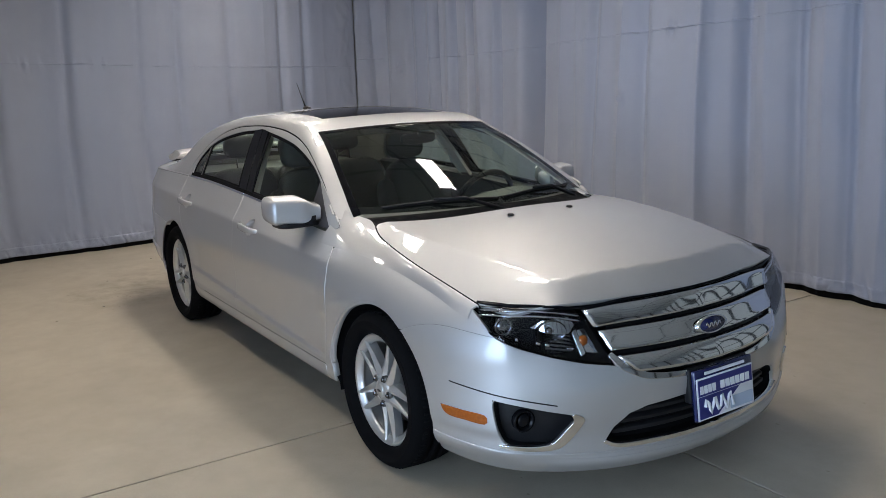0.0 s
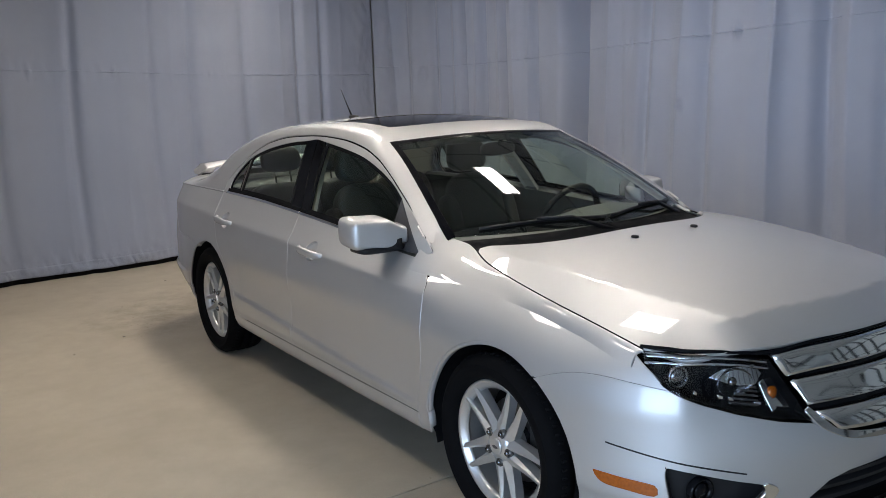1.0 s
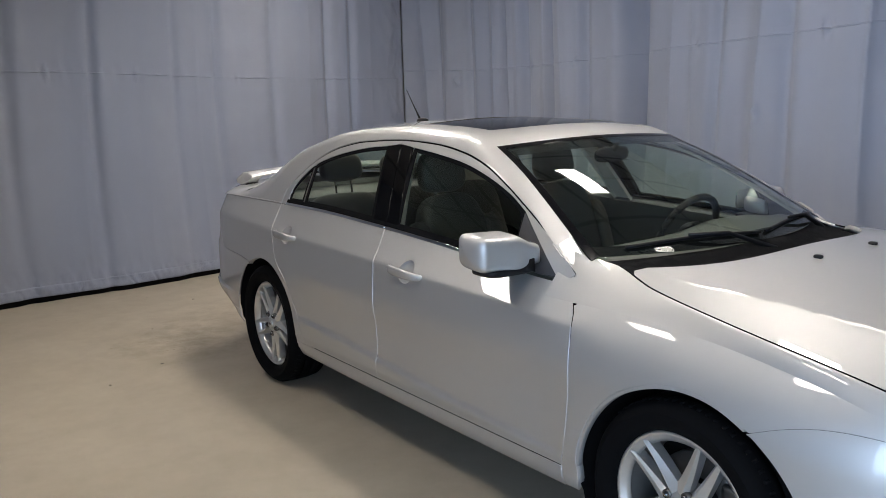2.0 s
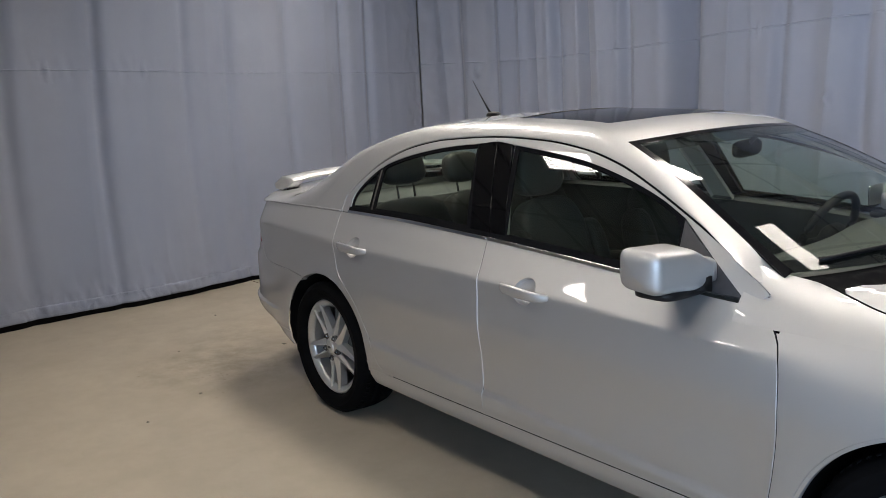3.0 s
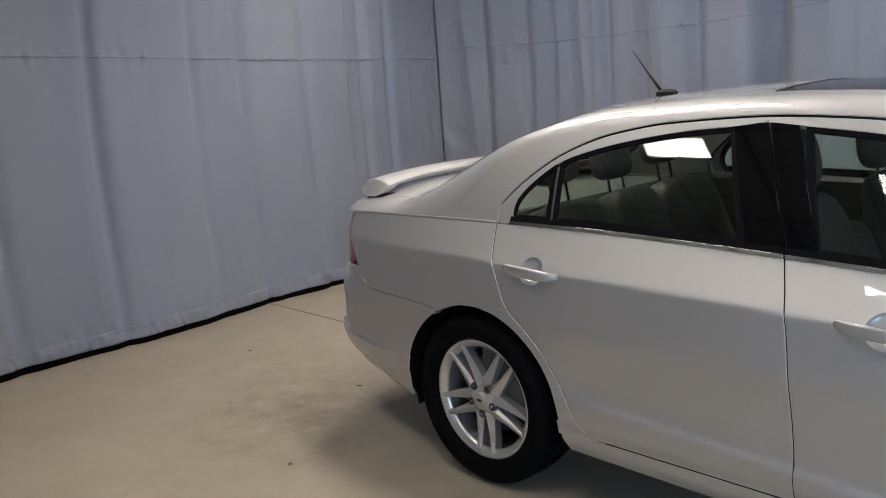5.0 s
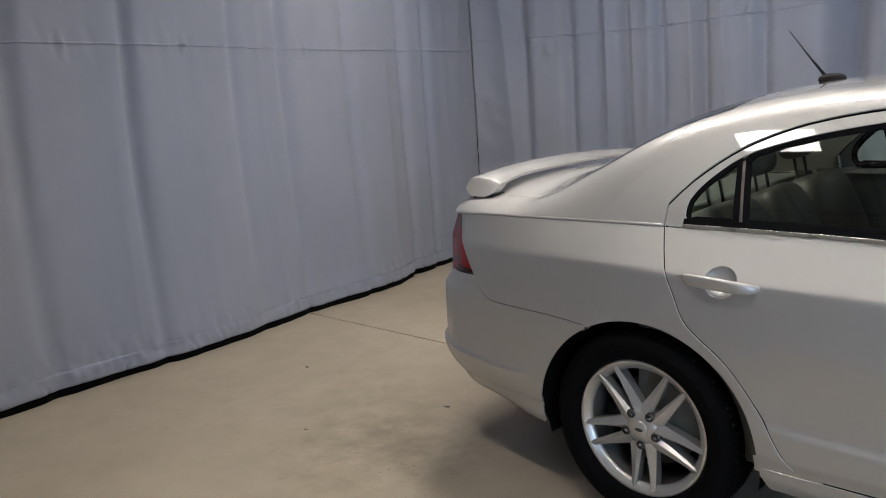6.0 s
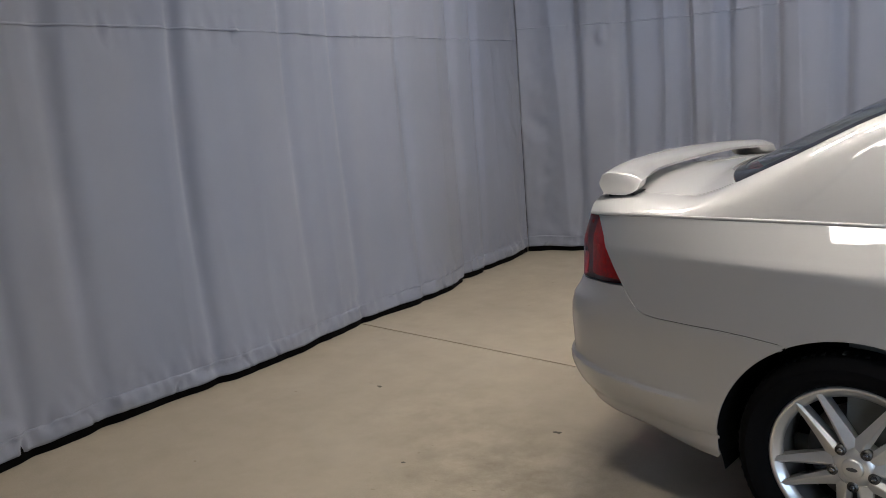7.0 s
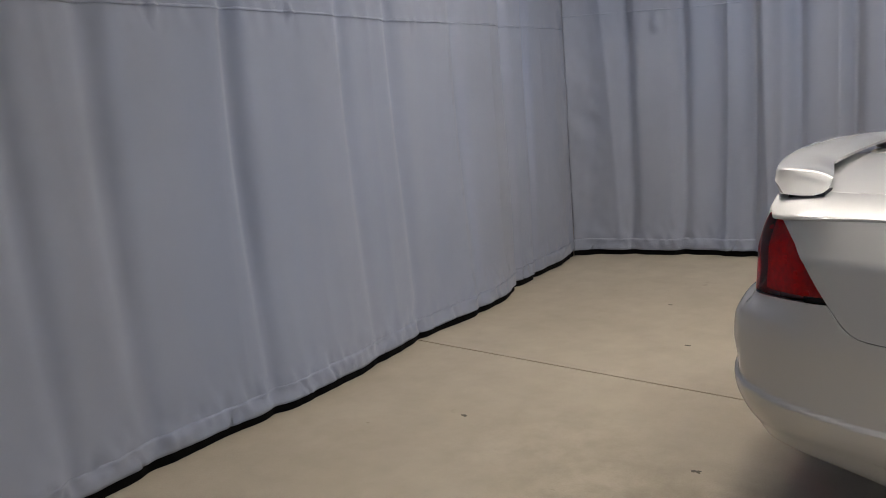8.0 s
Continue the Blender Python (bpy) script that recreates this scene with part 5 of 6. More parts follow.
bm = lathe([(0.001, 0.006), (0.85, 0.004), (0.9, 0.007), (1.0, 0.005), (1.0, -0.012)], 40, "x")
bmesh.ops.transform(bm, matrix=pose(ex, 0, ez, 0, -12, 0) @ Matrix.Diagonal((1, 0.078, 0.032, 1)), verts=bm.verts)
emblem = part("emblem", bm, CHROME, grille, "oval chrome badge with dark blue field")
bm = lathe([(0.001, 0.0078), (0.84, 0.0058), (0.84, 0.0)], 40, "x")
bmesh.ops.transform(bm, matrix=pose(ex, 0, ez, 0, -12, 0) @ Matrix.Diagonal((1, 0.078, 0.032, 1)), verts=bm.verts)
part("badge_field", bm, NAVY, emblem, "dark blue enamel field")
part("badge_mark", tube([(ex + 0.007, -0.038 + 0.076 * i / 16, ez + 0.009 * math.sin(i * 1.4)) for i in range(17)], 0.0035, 6), CHROME, emblem, "plain bright squiggle")
edge_strip = flow([(0.0, 0.781), (0.30, 0.780), (0.545, 0.770), (0.66, 0.784), (0.80, 0.793), (0.99, 0.792)], 6)
fix("hood_edge_trim", sheet(edge_strip + [(u, v + 0.006) for u, v in edge_strip[::-1]], lambda u, v: lower(u, v, 0.004), (0.03, 0.02), 0.012, facing=(1, 0, 0.5), both=True), BLACK_GLOSS, car, "dark gap trim below the hood edge")

# dealer sign at the front
px = lower(0.0, 0.43)[0] + 0.032
plate = pose(px, -0.008, 0.434, 0, -7, 0)


def on_plate(name, y0, z0, y1, z1, lift, material, label, depth=0.002, bevel=0.0):
    """A rectangle on the plate, in metres from its centre."""
    bm = block((depth, y1 - y0, z1 - z0), (lift, (y0 + y1) / 2, (z0 + z1) / 2), bevel)
    bmesh.ops.transform(bm, matrix=plate, verts=bm.verts)
    return part(name, bm, material, sign if name != "front_sign_plate" else car, label, bevel > 0)


sign = on_plate("front_sign_plate", -0.156, -0.086, 0.156, 0.098, -0.012, NAVY, "blue and white advertising plate on a dark bracket", 0.022, 0.008)
on_plate("bracket", -0.162, -0.02, 0.150, 0.104, -0.034, BLACK, "black mounting bracket", 0.03, 0.006)
on_plate("plate_panel", -0.152, -0.083, 0.152, 0.068, 0.000, WHITE, "white printed plate with rounded corners", 0.003, 0.001)
on_plate("plate_band", -0.146, 0.004, 0.146, 0.062, 0.0022, BLUE, "blue band")
on_plate("plate_bar", -0.105, 0.076, 0.110, 0.086, 0.0005, WHITE, "white bar of unreadable small print", 0.003)
for y0, y1 in ((-0.138, -0.052), (-0.030, 0.134)):
    n = 4 if y1 < 0 else 6
    for k in range(n):
        a = y0 + (y1 - y0) * k / n
        on_plate("plate_bar", a, 0.012, a + (y1 - y0) / n * 0.78, 0.040, 0.0042, WHITE, "white bar in place of a printed name")
bm = bmesh.new()
vs = [bm.verts.new((0.0026, y, z)) for y, z in ((-0.146, -0.077), (-0.050, -0.077), (0.075, 0.002), (-0.146, 0.002))]
f = bm.faces.new(vs)
up_face = bmesh.ops.extrude_face_region(bm, geom=[f])
for v in up_face["geom"]:
    if isinstance(v, bmesh.types.BMVert):
        v.co.x += 0.001
bmesh.ops.transform(bm, matrix=plate, verts=bm.verts)
part("plate_wedge", close_normals(bm), BLUE, sign, "slanted blue field", False)
on_plate("plate_corner", 0.02, -0.074, 0.146, -0.030, 0.0019, PALE, "pale blue corner")
mark = [plate @ Vector((0.0050, -0.118 + 0.150 * i / 24, -0.036 + 0.026 * math.sin(i * 0.95) + 0.006 * math.sin(i * 2.3))) for i in range(25)]
part("plate_mark", tube(mark, [0.0065 * (0.5 + 0.5 * abs(math.cos(i * 0.9))) for i in range(25)], 6), WHITE, sign, "white script reduced to a plain squiggle")

# ---- hood, glass, roof, deck ----
hx0 = 1.225
hood_line = []
for i in range(13):
    y = 0.636 * i / 12
    hood_line.append((hx0 - 1.35 * y ** 4, y))
side_y = [(x, hood_edge(x)[0] - 0.005) for x in [1.02 + (1.915 - 1.02) * i / 24 for i in range(25)]]
nose = []
for i in range(25):
    u = 0.99 * (1 - i / 24)
    v = 0.798 if u > 0.6 else 0.798 - 0.008 * smooth(0.6, 0.5, u)
    x, y, z = lower(u, v)
    nose.append((x, -y))
hood_poly = hood_line + side_y + nose[1:]
HOODZ = lambda x, y: (x, -y, hood_z(x, y))
hood = fix("hood", sheet(hood_poly, HOODZ, (0.016, 0.016), 0.016, facing=UP, both=True), PAINT, car, "silver hood with two shallow creases")
for q in (-1, 1):
    edge_pts = [(0.96 + 0.96 * i / 40, q * (HOOD_Y(0.96 + 0.96 * i / 40) - 0.0025), HOOD_ZE(0.96 + 0.96 * i / 40) - 0.0005) for i in range(41)]
    # black bead added so the hood gap reads as shaded
    part("hood_gap_shade", tube(edge_pts, 0.0034, 6), COWL, hood, "black bead standing for the shade in the hood gap")
for y in (-0.17, 0.17):
    part("washer_nozzle", pad((0.03, 0.022, 0.014), (1.352, y, hood_z(1.352, abs(y)) + 0.004), 0.7, n=8), BLACK, hood, "small black washer nozzle")

cowl = [(1.03 - 0.44 * (0.655 * i / 12) ** 2, 0.655 * i / 12) for i in range(13)] + [(hx0 + 0.03 - 1.35 * (0.655 * i / 12) ** 4, 0.655 * i / 12) for i in range(12, -1, -1)]
fix("cowl_panel", sheet(cowl, lambda x, y: (x, -y, max(0.925, min(crown(x, y) - 0.004, 0.962 - 0.03 * y)) - 0.012 * smooth(1.15, 1.25, x + 1.3 * y ** 4)), (0.03, 0.03), 0.02, facing=UP, both=True), COWL, car, "black plastic cowl below the windscreen")

ws_base = lambda y: 1.048 - 0.44 * y * y
header = lambda m, dx=0.0: 0.258 + dx - 0.24 * (0.512 * (3 - m)) ** 2
ws = []
for i in range(17):
    ws.append((0.200 + (0.862 - 0.200) * i / 16, 2.0))
for i in range(1, 15):
    y = 0.660 * (1 - i / 14)
    x = ws_base(y)
    ws.append((x, m_y(x, y)))
ws += [(header(3 - 0.1 * i, 0.004), 3 - 0.1 * i) for i in range(10)]
wind = fix("windscreen", sheet(dense(ws, 0.02), upper, (0.03, 0.05), 0.005, facing=(0.5, 0, 1), both=True), GLASS, car, "large curved windscreen with a shaded top band")
wind.visible_shadow = False
band = [(header(2.02 + 0.098 * i, 0.006), 2.02 + 0.098 * i) for i in range(11)] + [(header(3.0 - 0.098 * i, 0.095 - 0.02 * (i / 10) ** 2), 3.0 - 0.098 * i) for i in range(11)]
fix("shade_band", sheet(dense(band, 0.02), lambda x, m: upper(x, m, 0.004), (0.03, 0.05), 0.0, facing=(0.5, 0, 1), both=True), PRIVACY, wind, "dark tinted band at the top").visible_shadow = False
frit = [(ws_base(0.055 * i), m_y(ws_base(0.055 * i), 0.055 * i)) for i in range(13)] + [(ws_base(0.055 * i) - 0.05, m_y(ws_base(0.055 * i) - 0.05, 0.055 * i)) for i in range(12, -1, -1)]
fix("lower_band", sheet(dense(frit, 0.03), lambda x, m: upper(x, m, 0.003), (0.03, 0.05), 0.0, facing=(0.5, 0, 1), both=True), COWL, wind, "black printed edge of the glass")
edge = [(0.205 + 0.655 * i / 20, 2.0) for i in range(21)] + [(0.86 - 0.655 * i / 20, 2.05) for i in range(21)]
for flip in (False, True):
    fix("glass_seal", sheet(edge, lambda x, m: upper(x, m, -0.001), (0.03, 0.03), 0.006, facing=(0.5, 0, 1), flip=flip), BLACK_GLOSS, wind, "black seal along the pillar")
head = [(header(2 + 0.1 * i, -0.004), 2 + 0.1 * i) for i in range(11)] + [(header(3 - 0.1 * i, 0.020), 3 - 0.1 * i) for i in range(11)]
fix("header_seal", sheet(dense(head, 0.03), lambda x, m: upper(x, m, -0.001), (0.03, 0.05), 0.004, facing=(0.5, 0, 1), both=True), BLACK_GLOSS, wind, "black seal under the roof edge")

SX0, SX1, SY = -0.47, 0.035, 0.41
roof_poly = [(header(2 + 0.1 * i, -0.003), 2 + 0.1 * i) for i in range(11)] + [(SX1, 3.0)] + [(SX1 - 0.03 * (j / 8) ** 4, m_y(SX1, SY * j / 8)) for j in range(1, 9)] + [(SX0 + 0.01 * (1 - j / 8), m_y(SX0, SY * j / 8)) for j in range(8, 0, -1)] + [(SX0, 3.0), (-1.22, 3.0), (-1.22, 2.0)]
roof = fix("roof_panel", sheet(dense(roof_poly, 0.03), upper, (0.04, 0.06), 0.0, facing=UP, both=True), PAINT, car, "silver roof with a sunroof")
sun_poly = [(SX1 - 0.006, 3.0)] + [(SX1 - 0.006 - 0.03 * (j / 8) ** 4, m_y(SX1, (SY - 0.006) * j / 8)) for j in range(1, 9)] + [(SX0 + 0.006, m_y(SX0, (SY - 0.006) * j / 8)) for j in range(8, 0, -1)] + [(SX0 + 0.006, 3.0)]
fix("sunroof_glass", sheet(dense(sun_poly, 0.03), lambda x, m: upper(x, m, 0.002), (0.04, 0.06), 0.008, facing=UP, both=True), BLACK_GLOSS, roof, "dark tinted sunroof glass")
az = crown(-1.10, 0)
ant = part("antenna_base", pad((0.095, 0.042, 0.040), (-1.085, 0, az + 0.008), 0.8, (0, 0, 0), n=10), BLACK, roof, "black roof antenna")
part("rod", tube([(-1.11, 0, az + 0.022), (-1.16, 0, az + 0.085), (-1.235, 0, az + 0.185)], [0.006, 0.0034, 0.0015], 8), BLACK, ant, "thin raked rod")

RG0, RG1 = -1.235, -1.95
rg_base = lambda y: RG1 + 0.46 * y * y
rg_corner = rg_base(0.60)
rg = [(RG0, 3.0), (RG0, 2.06)] + [(RG0 + (rg_corner + 0.02 - RG0) * i / 16, 2.06) for i in range(1, 17)] + [(rg_base(y) + 0.01, m_y(rg_base(y) + 0.01, y)) for y in (0.54, 0.45, 0.3, 0.15, 0.0)]
rear_glass = fix("rear_window", sheet(dense(rg, 0.03), lambda x, m: upper(x, m, 0.002), (0.035, 0.06), 0.005, facing=(-0.4, 0, 1), both=True), GLASS, car, "raked green-tinted rear window")
rear_glass.visible_shadow = False
sl = [(RG0 + (rg_corner - RG0) * i / 20, 2.0) for i in range(21)]
for flip in (False, True):
    fix("glass_seal", sheet(sl + [(x, 2.085) for x, _ in sl[::-1]], lambda x, m: upper(x, m, -0.0005), (0.03, 0.03), 0.006, facing=(-0.4, 0, 1), flip=flip), BLACK_GLOSS, rear_glass, "black painted edge")
ys = [0.60 * i / 10 for i in range(11)]
low_edge = [(rg_base(y) - 0.006, m_y(rg_base(y), y)) for y in ys] + [(rg_base(y) + 0.022 + 0.06 * (y / 0.6) ** 5, m_y(rg_base(y), y)) for y in ys[::-1]]
for poly in ([(RG0 + 0.022, 2.0), (RG0 - 0.012, 2.0), (RG0 - 0.012, 3.0), (RG0 + 0.022, 3.0)], low_edge):
    fix("glass_seal", sheet(dense(poly, 0.03), lambda x, m: upper(x, m, -0.0005), (0.03, 0.06), 0.006, facing=(-0.4, 0, 1), both=True), BLACK_GLOSS, rear_glass, "black painted edge")
tp = [(rg_base(y) - 0.012, max(2.012, m_y(rg_base(y) - 0.012, y))) for y in ys] + [(-2.0, 2.012), (-2.10, 2.012), (-2.288, 2.012), (-2.30, 2.4), (-2.305, 2.6), (-2.31, 3.0)]
trunk = fix("trunk_lid", sheet(dense(tp, 0.03), upper, (0.03, 0.08), 0.01, facing=UP, both=True), PAINT, car, "silver trunk lid with a rear spoiler")
tf = [(S(-2.378), 0.742), (S(-2.378), 0.80), (S(-2.364), 0.90), (S(-2.339), 0.975), (S(-2.36), 0.995), (S(-2.40), 1.01), (LENGTH - 0.2, 1.03), (LENGTH, 1.03), (LENGTH, 0.725), (LENGTH - 0.3, 0.725)]
fix("trunk_face", sheet(dense(tf, 0.03), lower, (0.03, 0.03), 0.006, facing=(-1, 0, 0), both=True), PAINT, trunk, "upright rear face of the trunk lid")


def spoiler_section(t):
    """Closed section of the wing at t from -1 to 1 across."""
    a = abs(t)
    y = 0.636 * t
    end = smooth(0.955, 1.0, a)
    pod = smooth(0.78, 0.87, a)
    zt = 1.100 - 0.022 * a ** 2.2 - 0.008 * end
    xr = -2.372 + 0.100 * a * a + 0.012 * end
    xf = -2.195 + 0.070 * smooth(0.45, 1.0, a) - 0.01 * end
    zb = (zt - 0.030) * (1 - pod) + 1.019 * pod
    zf = zt - 0.010 - 0.002 * pod
    fr = max(zb + 0.004, zf - 0.016 * (1 - pod) - 0.03 * pod)
    yt = y * (1 - 0.06 * smooth(0.90, 1.0, a))
    return [(xr + 0.012 * end, yt, zt - 0.002), (xr + 0.02, yt, zt + 0.006), (xr + 0.06, yt, zt + 0.006), (xf - 0.045, yt, zf + 0.013), (xf - 0.015, yt, zf + 0.004), (xf - 0.012 * end, yt, zf - 0.006), (xf - 0.004, y, fr), (xf - 0.03, y, zb), (xr + 0.05, y, zb), (xr + 0.012, y, zb + 0.004), (xr - 0.002, y, zt - 0.014 - 0.008 * pod)]


part("spoiler", loft([spoiler_section(-1 + 2 * i / 60) for i in range(61)]), PAINT, trunk, "silver rear wing spoiler").data.set_sharp_from_angle(angle=radians(50))
for q in (-1, 1):
    part("spoiler_gasket", block((0.100, 0.080, 0.026), (-2.190, q * 0.578, 1.015), 0.004), BLACK, trunk, "black rubber gasket under the wing")

# wipers
for y0, reach, lean in ((-0.50, 0.56, 0.0), (0.10, 0.52, 0.0)):
    pts = []
    for i in range(13):
        y = y0 + reach * i / 12 - 0.05
        x = 1.055 - 0.44 * y * y - 0.012 - 0.02 * math.sin(math.pi * i / 12) - 0.02
        pts.append((x, y, crown(x, abs(y)) + 0.008))
    wip = part("wiper", tube(pts, 0.007, 6), BLACK, car, "black wiper blade at rest")
    yp = y0 + reach - 0.04
    arm_pts = [(1.085 - 0.44 * yp * yp, yp, 0.934), (pts[8][0] + 0.03, pts[8][1], pts[8][2] + 0.010), (pts[5][0] + 0.005, pts[5][1], pts[5][2] + 0.012)]
    part("arm", tube(arm_pts, [0.011, 0.008, 0.006], 6), BLACK, wip)

# ---- underside and wheel wells ----
bm = block((4.1, 1.06, 0.14), (0.0, 0, 0.25), 0.03)
block((1.80, 1.66, 0.06), (0.02, 0, 0.295), 0.02, bm=bm)
block((1.80, 1.28, 0.12), (0.02, 0, 0.23), 0.03, bm=bm)
block((0.42, 1.36, 0.06), (-1.96, 0, 0.36), 0.02, bm=bm)
block((0.30, 1.30, 0.06), (1.88, 0, 0.27), 0.02, bm=bm)
part("underbody", bm, DARK, car, "dark underside")
part("engine_bay", block((0.98, 1.0, 0.42), (1.45, 0, 0.5), 0.05), DARK, car)
part("trunk_floor", block((1.0, 1.0, 0.55), (-1.75, 0, 0.55), 0.05), DARK, car)
for xc in (FA, RA):
    for flip in (False, True):
        bm = bmesh.new()
        rows = []
        arch_pts = arch_line(xc, 196, -14, 36, 0.392, 0.375)
        edge_pts = [lower(S(x), max(z, 0.26), 0.012) for x, z in arch_pts]
        rows.append([bm.verts.new((x, -p[1] if flip else p[1], z)) for (x, z), p in zip(arch_pts, edge_pts)])
        rows.append([bm.verts.new((x, 0.55 if flip else -0.55, z)) for x, z in arch_pts])
        for i in range(36):
            bm.faces.new((rows[0][i], rows[0][i + 1], rows[1][i + 1], rows[1][i]))
        bm.faces.new(rows[1])
        part("wheel_liner", bm, DARK, car, "black wheel arch liner", False)

# ---- wheels ----
def blade(bm, a_in, r_in, w_in, a_out, r_out, w_out, y_in, y_out, depth, ridge):
    """One arm of the wheel: a sharp-ridged bar, broad at the hub and narrow at the rim."""
    secs = []
    p0 = Vector((r_in * math.cos(a_in), 0, r_in * math.sin(a_in)))
    p1 = Vector((r_out * math.cos(a_out), 0, r_out * math.sin(a_out)))
    side = (p1 - p0).cross(Vector((0, 1, 0))).normalized()
    for i in range(7):
        t = i / 6
        p = p0.lerp(p1, t)
        w = (w_in + (w_out - w_in) * t ** 0.8) / 2
        y = y_in + (y_out - y_in) * t + 0.005 * math.sin(math.pi * t)
        lift = 0.010 * (1 - t) + 0.004
        secs.append([tuple(p + side * (w * q) + Vector((0, y + h, 0))) for q, h in ((-1, lift), (ridge - 0.10, 0.0), (ridge + 0.10, 0.0), (1, lift), (0.85, depth), (-0.85, depth))])
    return loft(secs, bm)


def build_wheel(x, flip, spin=0.0):
    """Ten-armed alloy wheel; its face looks to -y, or to +y when flipped."""
    sg = -1 if flip else 1
    c = Vector((x, -0.842 * sg, 0.326))
    turn = Matrix.Translation(c) @ Matrix.Diagonal((1, sg, 1, 1))

    def put(name, bm, mat, par, label="", soft=True):
        bmesh.ops.transform(bm, matrix=turn, verts=bm.verts)
        close_normals(bm)
        return part(name, bm, mat, par, label, soft)

    rim = lathe([(0.2185, -0.012), (0.2255, -0.016), (0.231, -0.012), (0.233, -0.002), (0.226, 0.006), (0.206, 0.014), (0.197, 0.014), (0.196, 0.008), (0.206, -0.002), (0.2185, -0.012)], 72)
    wheel = put("wheel", rim, ALLOY, car, "ten-spoke silver alloy wheel with black tyre")
    put("barrel", lathe([(0.2165, 0.004), (0.212, 0.02), (0.204, 0.05), (0.200, 0.16), (0.196, 0.16), (0.1985, 0.05), (0.207, 0.02), (0.2125, 0.004)], 72), BARREL, wheel, "silver barrel of the rim")
    tyre = lathe([(0.229, 0.0), (0.236, -0.026), (0.25, -0.040), (0.268, -0.046), (0.284, -0.045), (0.287, -0.047), (0.290, -0.044), (0.303, -0.036), (0.314, -0.024), (0.321, -0.006), (0.3245, 0.012), (0.326, 0.035),
                  (0.317, 0.037), (0.317, 0.045), (0.3265, 0.047), (0.327, 0.085), (0.318, 0.087), (0.318, 0.095), (0.327, 0.097), (0.3265, 0.125), (0.318, 0.127), (0.318, 0.133), (0.325, 0.135), (0.320, 0.165), (0.30, 0.185), (0.25, 0.19), (0.21, 0.17)], 96)
    put("tyre", tyre, RUBBER, wheel, "black low-profile tyre")
    bm = bmesh.new()
    for i in range(72):
        a = 2 * math.pi * i / 72
        block((0.006, 0.030, 0.010), (0.3205 * math.cos(a), 0.004, 0.3205 * math.sin(a)), 0, (0, -math.degrees(a), 0), bm=bm)
    put("tread_blocks", bm, DARK, wheel, "shoulder grooves of the tread")
    hub = lathe([(0.001, -0.018), (0.036, -0.018), (0.044, -0.014), (0.054, -0.008), (0.066, 0.006), (0.070, 0.03), (0.070, 0.06)], 40)
    put("hub", hub, ALLOY, wheel)
    for i in range(5):
        a0 = radians(90 + spin + 72 * i)
        for sgn in (-1, 1):
            b = blade(bmesh.new(), a0 + sgn * radians(9), 0.054, 0.050, a0 + sgn * radians(26.5), 0.224, 0.015, -0.014, -0.012, 0.045, 0.35 * sgn)
            put("spoke", b, ALLOY, wheel, "", False)
        an = a0 + radians(36)
        nut = lathe([(0.001, -0.012), (0.0075, -0.012), (0.0095, -0.004), (0.0095, 0.01)], 6, centre=(0.056 * math.cos(an), -0.013, 0.056 * math.sin(an)))
        put("lug_nut", nut, SMOKED, wheel, "dull grey lug nut")
        # flat disc whose dark colour stands for the pocket's shade
        disc = lathe([(0.001, -0.0165), (0.0150, -0.0165), (0.0150, 0.0)], 18, centre=(0.056 * math.cos(an), 0.0, 0.056 * math.sin(an)))
        put("nut_shade", disc, STEEL, wheel, "dark disc standing for the shaded pocket round the nut")
    cap = lathe([(0.001, -0.0255), (0.024, -0.0255), (0.029, -0.022), (0.030, -0.015)], 32)
    put("hub_cap", cap, ALLOY, wheel, "round centre cap")
    bm = pad((0.030, 0.003, 0.012), (0, -0.0262, 0), 1.0, n=8)
    put("cap_badge", bm, SAIL, wheel, "small dark oval badge")
    put("brake_disc", lathe([(0.05, 0.075), (0.148, 0.075), (0.15, 0.078), (0.15, 0.098), (0.05, 0.098)], 48), STEEL, wheel, "brake disc behind the spokes")
    put("brake_drum", lathe([(0.001, 0.06), (0.075, 0.06), (0.078, 0.08)], 32), DARK, wheel)
    put("wheel_back", lathe([(0.001, 0.120), (0.198, 0.120)], 32), DARK, wheel)
    put("caliper", block((0.06, 0.07, 0.15), (0.115, 0.088, 0.02), 0.015), STEEL, wheel, "grey brake caliper")
    return wheel


for xw in (1.364, -1.364):
    for flip in (False, True):
        build_wheel(xw, flip, 11.0 if xw > 0 else 0.0)

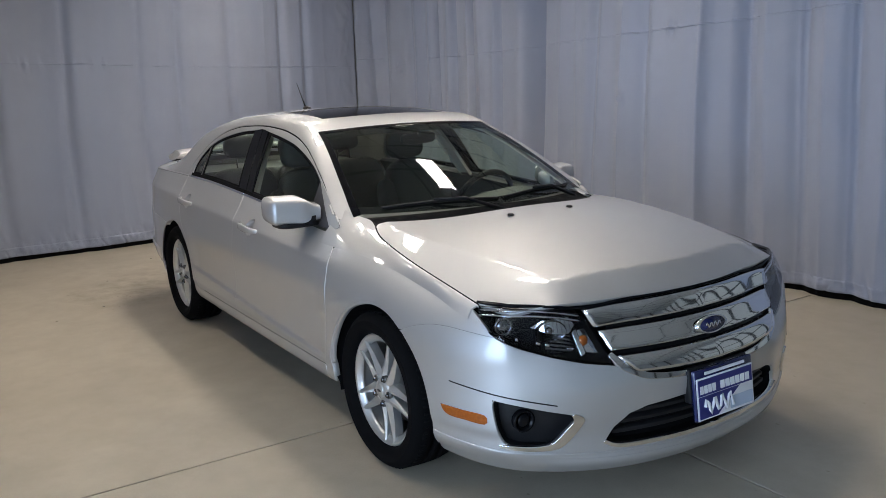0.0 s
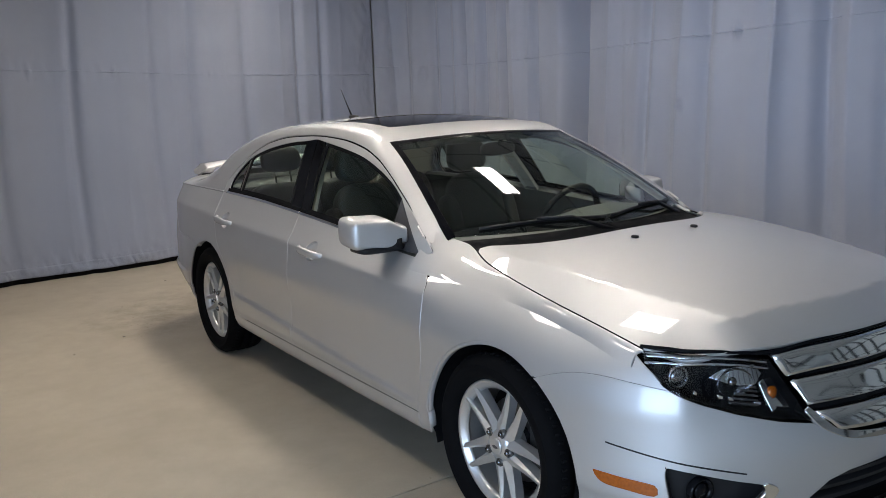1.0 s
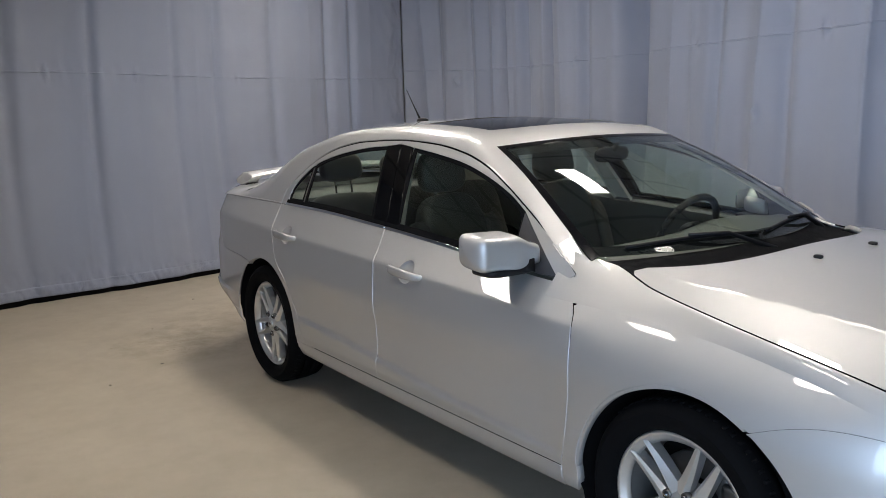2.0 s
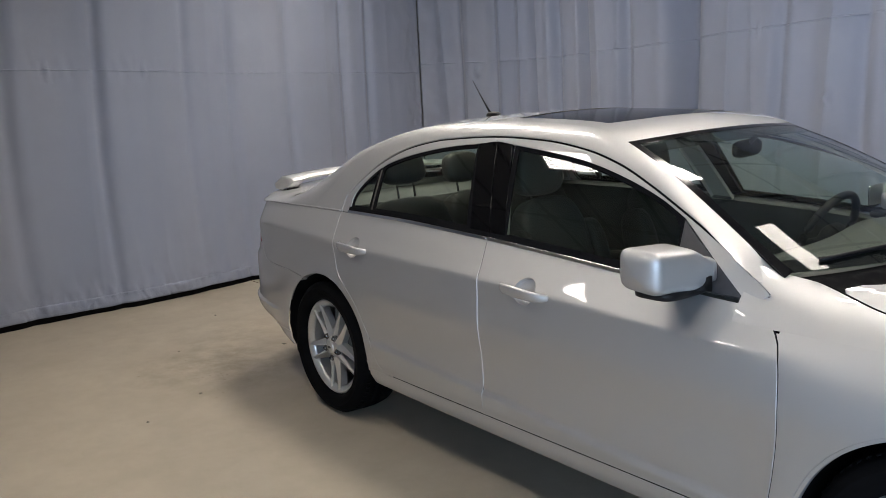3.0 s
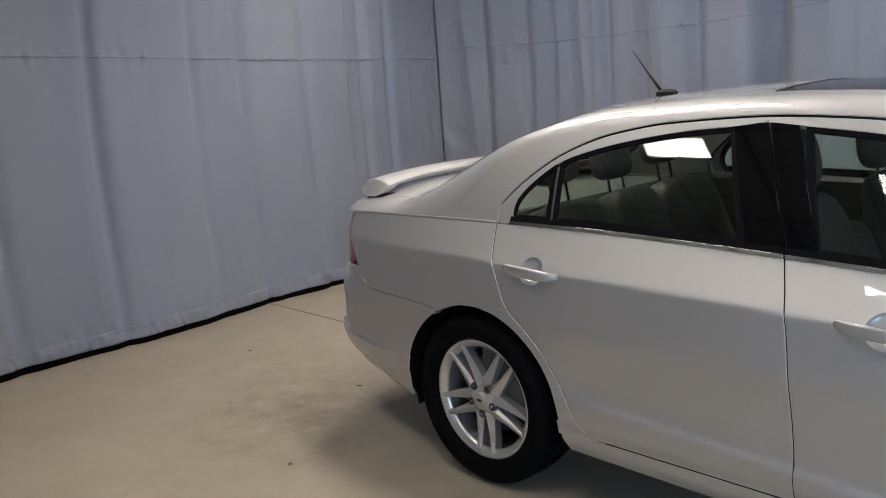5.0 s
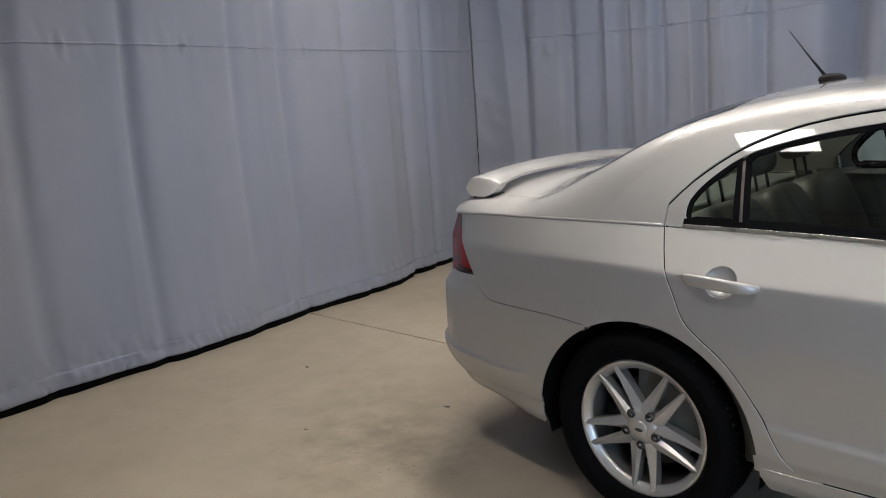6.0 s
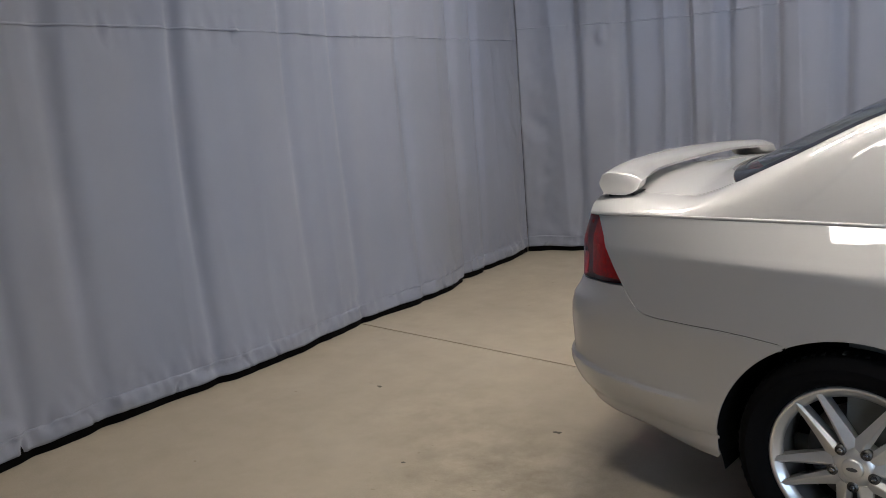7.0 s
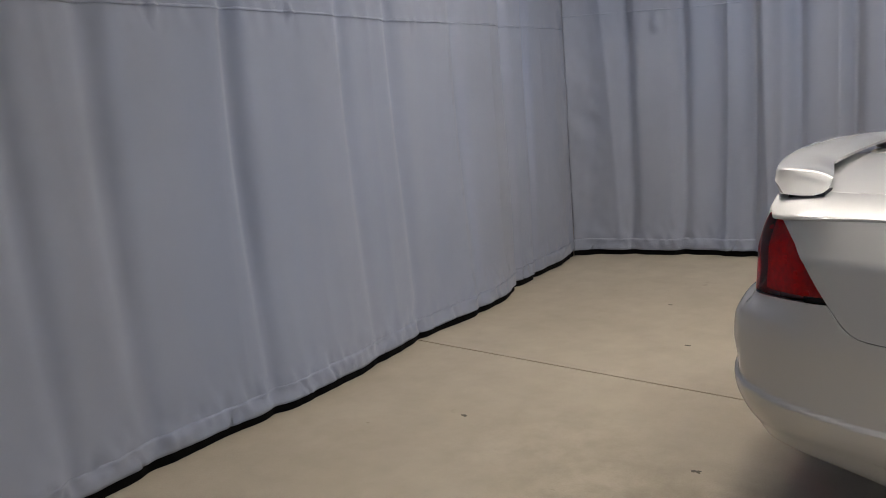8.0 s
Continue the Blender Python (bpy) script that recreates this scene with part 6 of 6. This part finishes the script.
# ---- cabin ----
for flip in (False, True):
    fix("door_card", sheet(sz([(0.95, 0.28), (0.95, BELT(0.95) - 0.03)]) + sz(along_belt(0.9, -1.4, 20, -0.004)) + sz([(-1.4, 0.28)]), lambda u, v: lower(u, v, 0.10 - 0.06 * smooth(0.75, 0.95, v)), (0.06, 0.06), 0.03, facing=(0, -1, 0), flip=flip, thick=0.015), DASH, car, "dark inner door panel")
    lin = um([p for p in frame_line[::-1] if p[0] < 0.80]) + um([(-1.313, 1.02), (-1.34, BELT(-1.34))]) + um(along_belt(-1.4, -1.9, 8)) + [(-1.9, 1.95)] + [(-1.9 + 2.72 * i / 60, 1.97) for i in range(61)]
    fix("pillar_trim", sheet(lin, lambda x, m: upper(x, m, 0.035), (0.05, 0.08), 0.01, facing=(0, -1, 0.4), flip=flip), TRIM, car, "beige pillar trim")
    bp = um(dense([(xb(1.30) - 0.06, 1.30), (xb(0.97) - 0.06, 0.965), (xb(0.97) + 0.05, 0.965), (xb(1.30) + 0.05, 1.30)], 0.03))
    fix("pillar_trim", sheet(bp, lambda x, m: upper(x, m, 0.045), (0.05, 0.08), 0.02, facing=(0, -1, 0.4), flip=flip), TRIM, car, "beige pillar trim")
hl_poly = [(0.20, 2.0), (0.20, 3.0), (-1.24, 3.0), (-1.24, 2.0)]
fix("headliner", sheet(dense(hl_poly, 0.04), lambda x, m: upper(x, m, 0.035), (0.06, 0.1), 0.0, facing=UP, both=True), LINER, car, "pale cloth headliner")
part("cabin_floor", block((2.6, 1.5, 0.05), (-0.35, 0, 0.31)), DASH, car)
bm = bmesh.new()
sec = []
for i in range(25):
    y = -0.72 + 1.44 * i / 24
    k = 0.45 * y * y
    hump = 0.035 * math.exp(-((y - 0.36) / 0.2) ** 2)
    sec.append([(1.03 - k, y, 0.925), (0.90 - k * 0.8, y, 0.945), (0.70 - 0.2 * k, y, 0.945 + hump), (0.58, y, 0.92 + hump), (0.55, y, 0.86), (0.62, y, 0.70), (0.70, y, 0.45), (1.0 - k, y, 0.45)])
part("dashboard", loft(sec, bm), DASH, car, "dark dashboard with a grey-green top")
part("parcel_shelf", block((0.60, 1.20, 0.03), (-1.70, 0, 0.960), 0.01), DASH, car)
part("shelf_panel", block((0.02, 1.14, 0.09), (-1.985, 0, 0.965)), DASH, car)
part("rear_bulkhead", block((0.06, 1.3, 0.6), (-1.42, 0, 0.68)), DASH, car)
part("console", block((0.95, 0.20, 0.34), (0.12, 0, 0.49), 0.03), DASH, car)


def seat(y, name="front_seat"):
    s0 = part(name, pad((0.52, 0.50, 0.17), (0.02, y, 0.55), 0.4, (0, -6, 0)), LEATHER, car, "dark taupe leather bucket seat")
    part("backrest", pad((0.15, 0.48, 0.56), (-0.32, y, 0.79), 0.5, (0, -17, 0), taper=0.32), LEATHER, s0)
    for q in (-1, 1):
        part("side_bolster", pad((0.16, 0.09, 0.42), (-0.29, y + q * 0.20, 0.75), 0.6, (0, -17, 0), n=12), LEATHER, s0)
        part("headrest_post", tube([(-0.40, y + q * 0.045, 1.02), (-0.425, y + q * 0.045, 1.12)], 0.006, 6), STEEL, s0)
    part("headrest", pad((0.11, 0.27, 0.20), (-0.425, y, 1.165), 0.65, (0, -8, 0), taper=0.15), LEATHER, s0, "padded headrest")
    return s0


seat(-0.36)
seat(0.36)
bench = part("rear_bench", pad((0.50, 1.30, 0.17), (-0.95, 0, 0.55), 0.3, (0, -8, 0)), LEATHER, car, "dark taupe leather rear bench")
for y, w in ((-0.42, 0.46), (0.0, 0.36), (0.42, 0.46)):
    part("backrest", pad((0.17, w, 0.52), (-1.215, y, 0.755), 0.45, (0, -22, 0)), LEATHER, bench)
for y in (-0.38, 0.0, 0.38):
    part("headrest", pad((0.10, 0.27 if y else 0.24, 0.16), (-1.36, y, 1.145 if y else 1.12), 0.65, (0, -12, 0), taper=0.1), LEATHER, bench, "padded headrest")
    for q in (-0.05, 0.05):
        part("headrest_post", tube([(-1.325, y + q, 0.97), (-1.345, y + q, 1.08)], 0.006, 6), STEEL, bench)
ring = []
for i in range(40):
    a = 2 * math.pi * i / 40
    v = pose(0.43, 0.36, 0.875, 0, -66, 0) @ Vector((0.185 * math.cos(a), 0.185 * math.sin(a), 0))
    ring.append(v)
steer = part("steering_wheel", tube(ring, 0.016, 8, closed=True), BLACK, car, "dark steering wheel")
part("wheel_hub", pad((0.06, 0.16, 0.13), (0.45, 0.36, 0.87), 0.7, (0, 24, 0), n=10), BLACK, steer)
for q in (-1, 1):
    part("wheel_spoke", tube([(0.445, 0.36, 0.87), tuple(pose(0.43, 0.36, 0.875, 0, -66, 0) @ Vector((0, q * 0.18, 0)))], 0.014, 6), BLACK, steer)
part("cabin_mirror", pad((0.03, 0.25, 0.065), (0.30, 0.02, 1.245), 0.6, (0, 0, 10), n=10), BLACK, car, "black rear-view mirror")
part("mirror_stalk", tube([(0.305, 0.02, 1.26), (0.34, 0.01, 1.29)], 0.01, 6), BLACK, car)
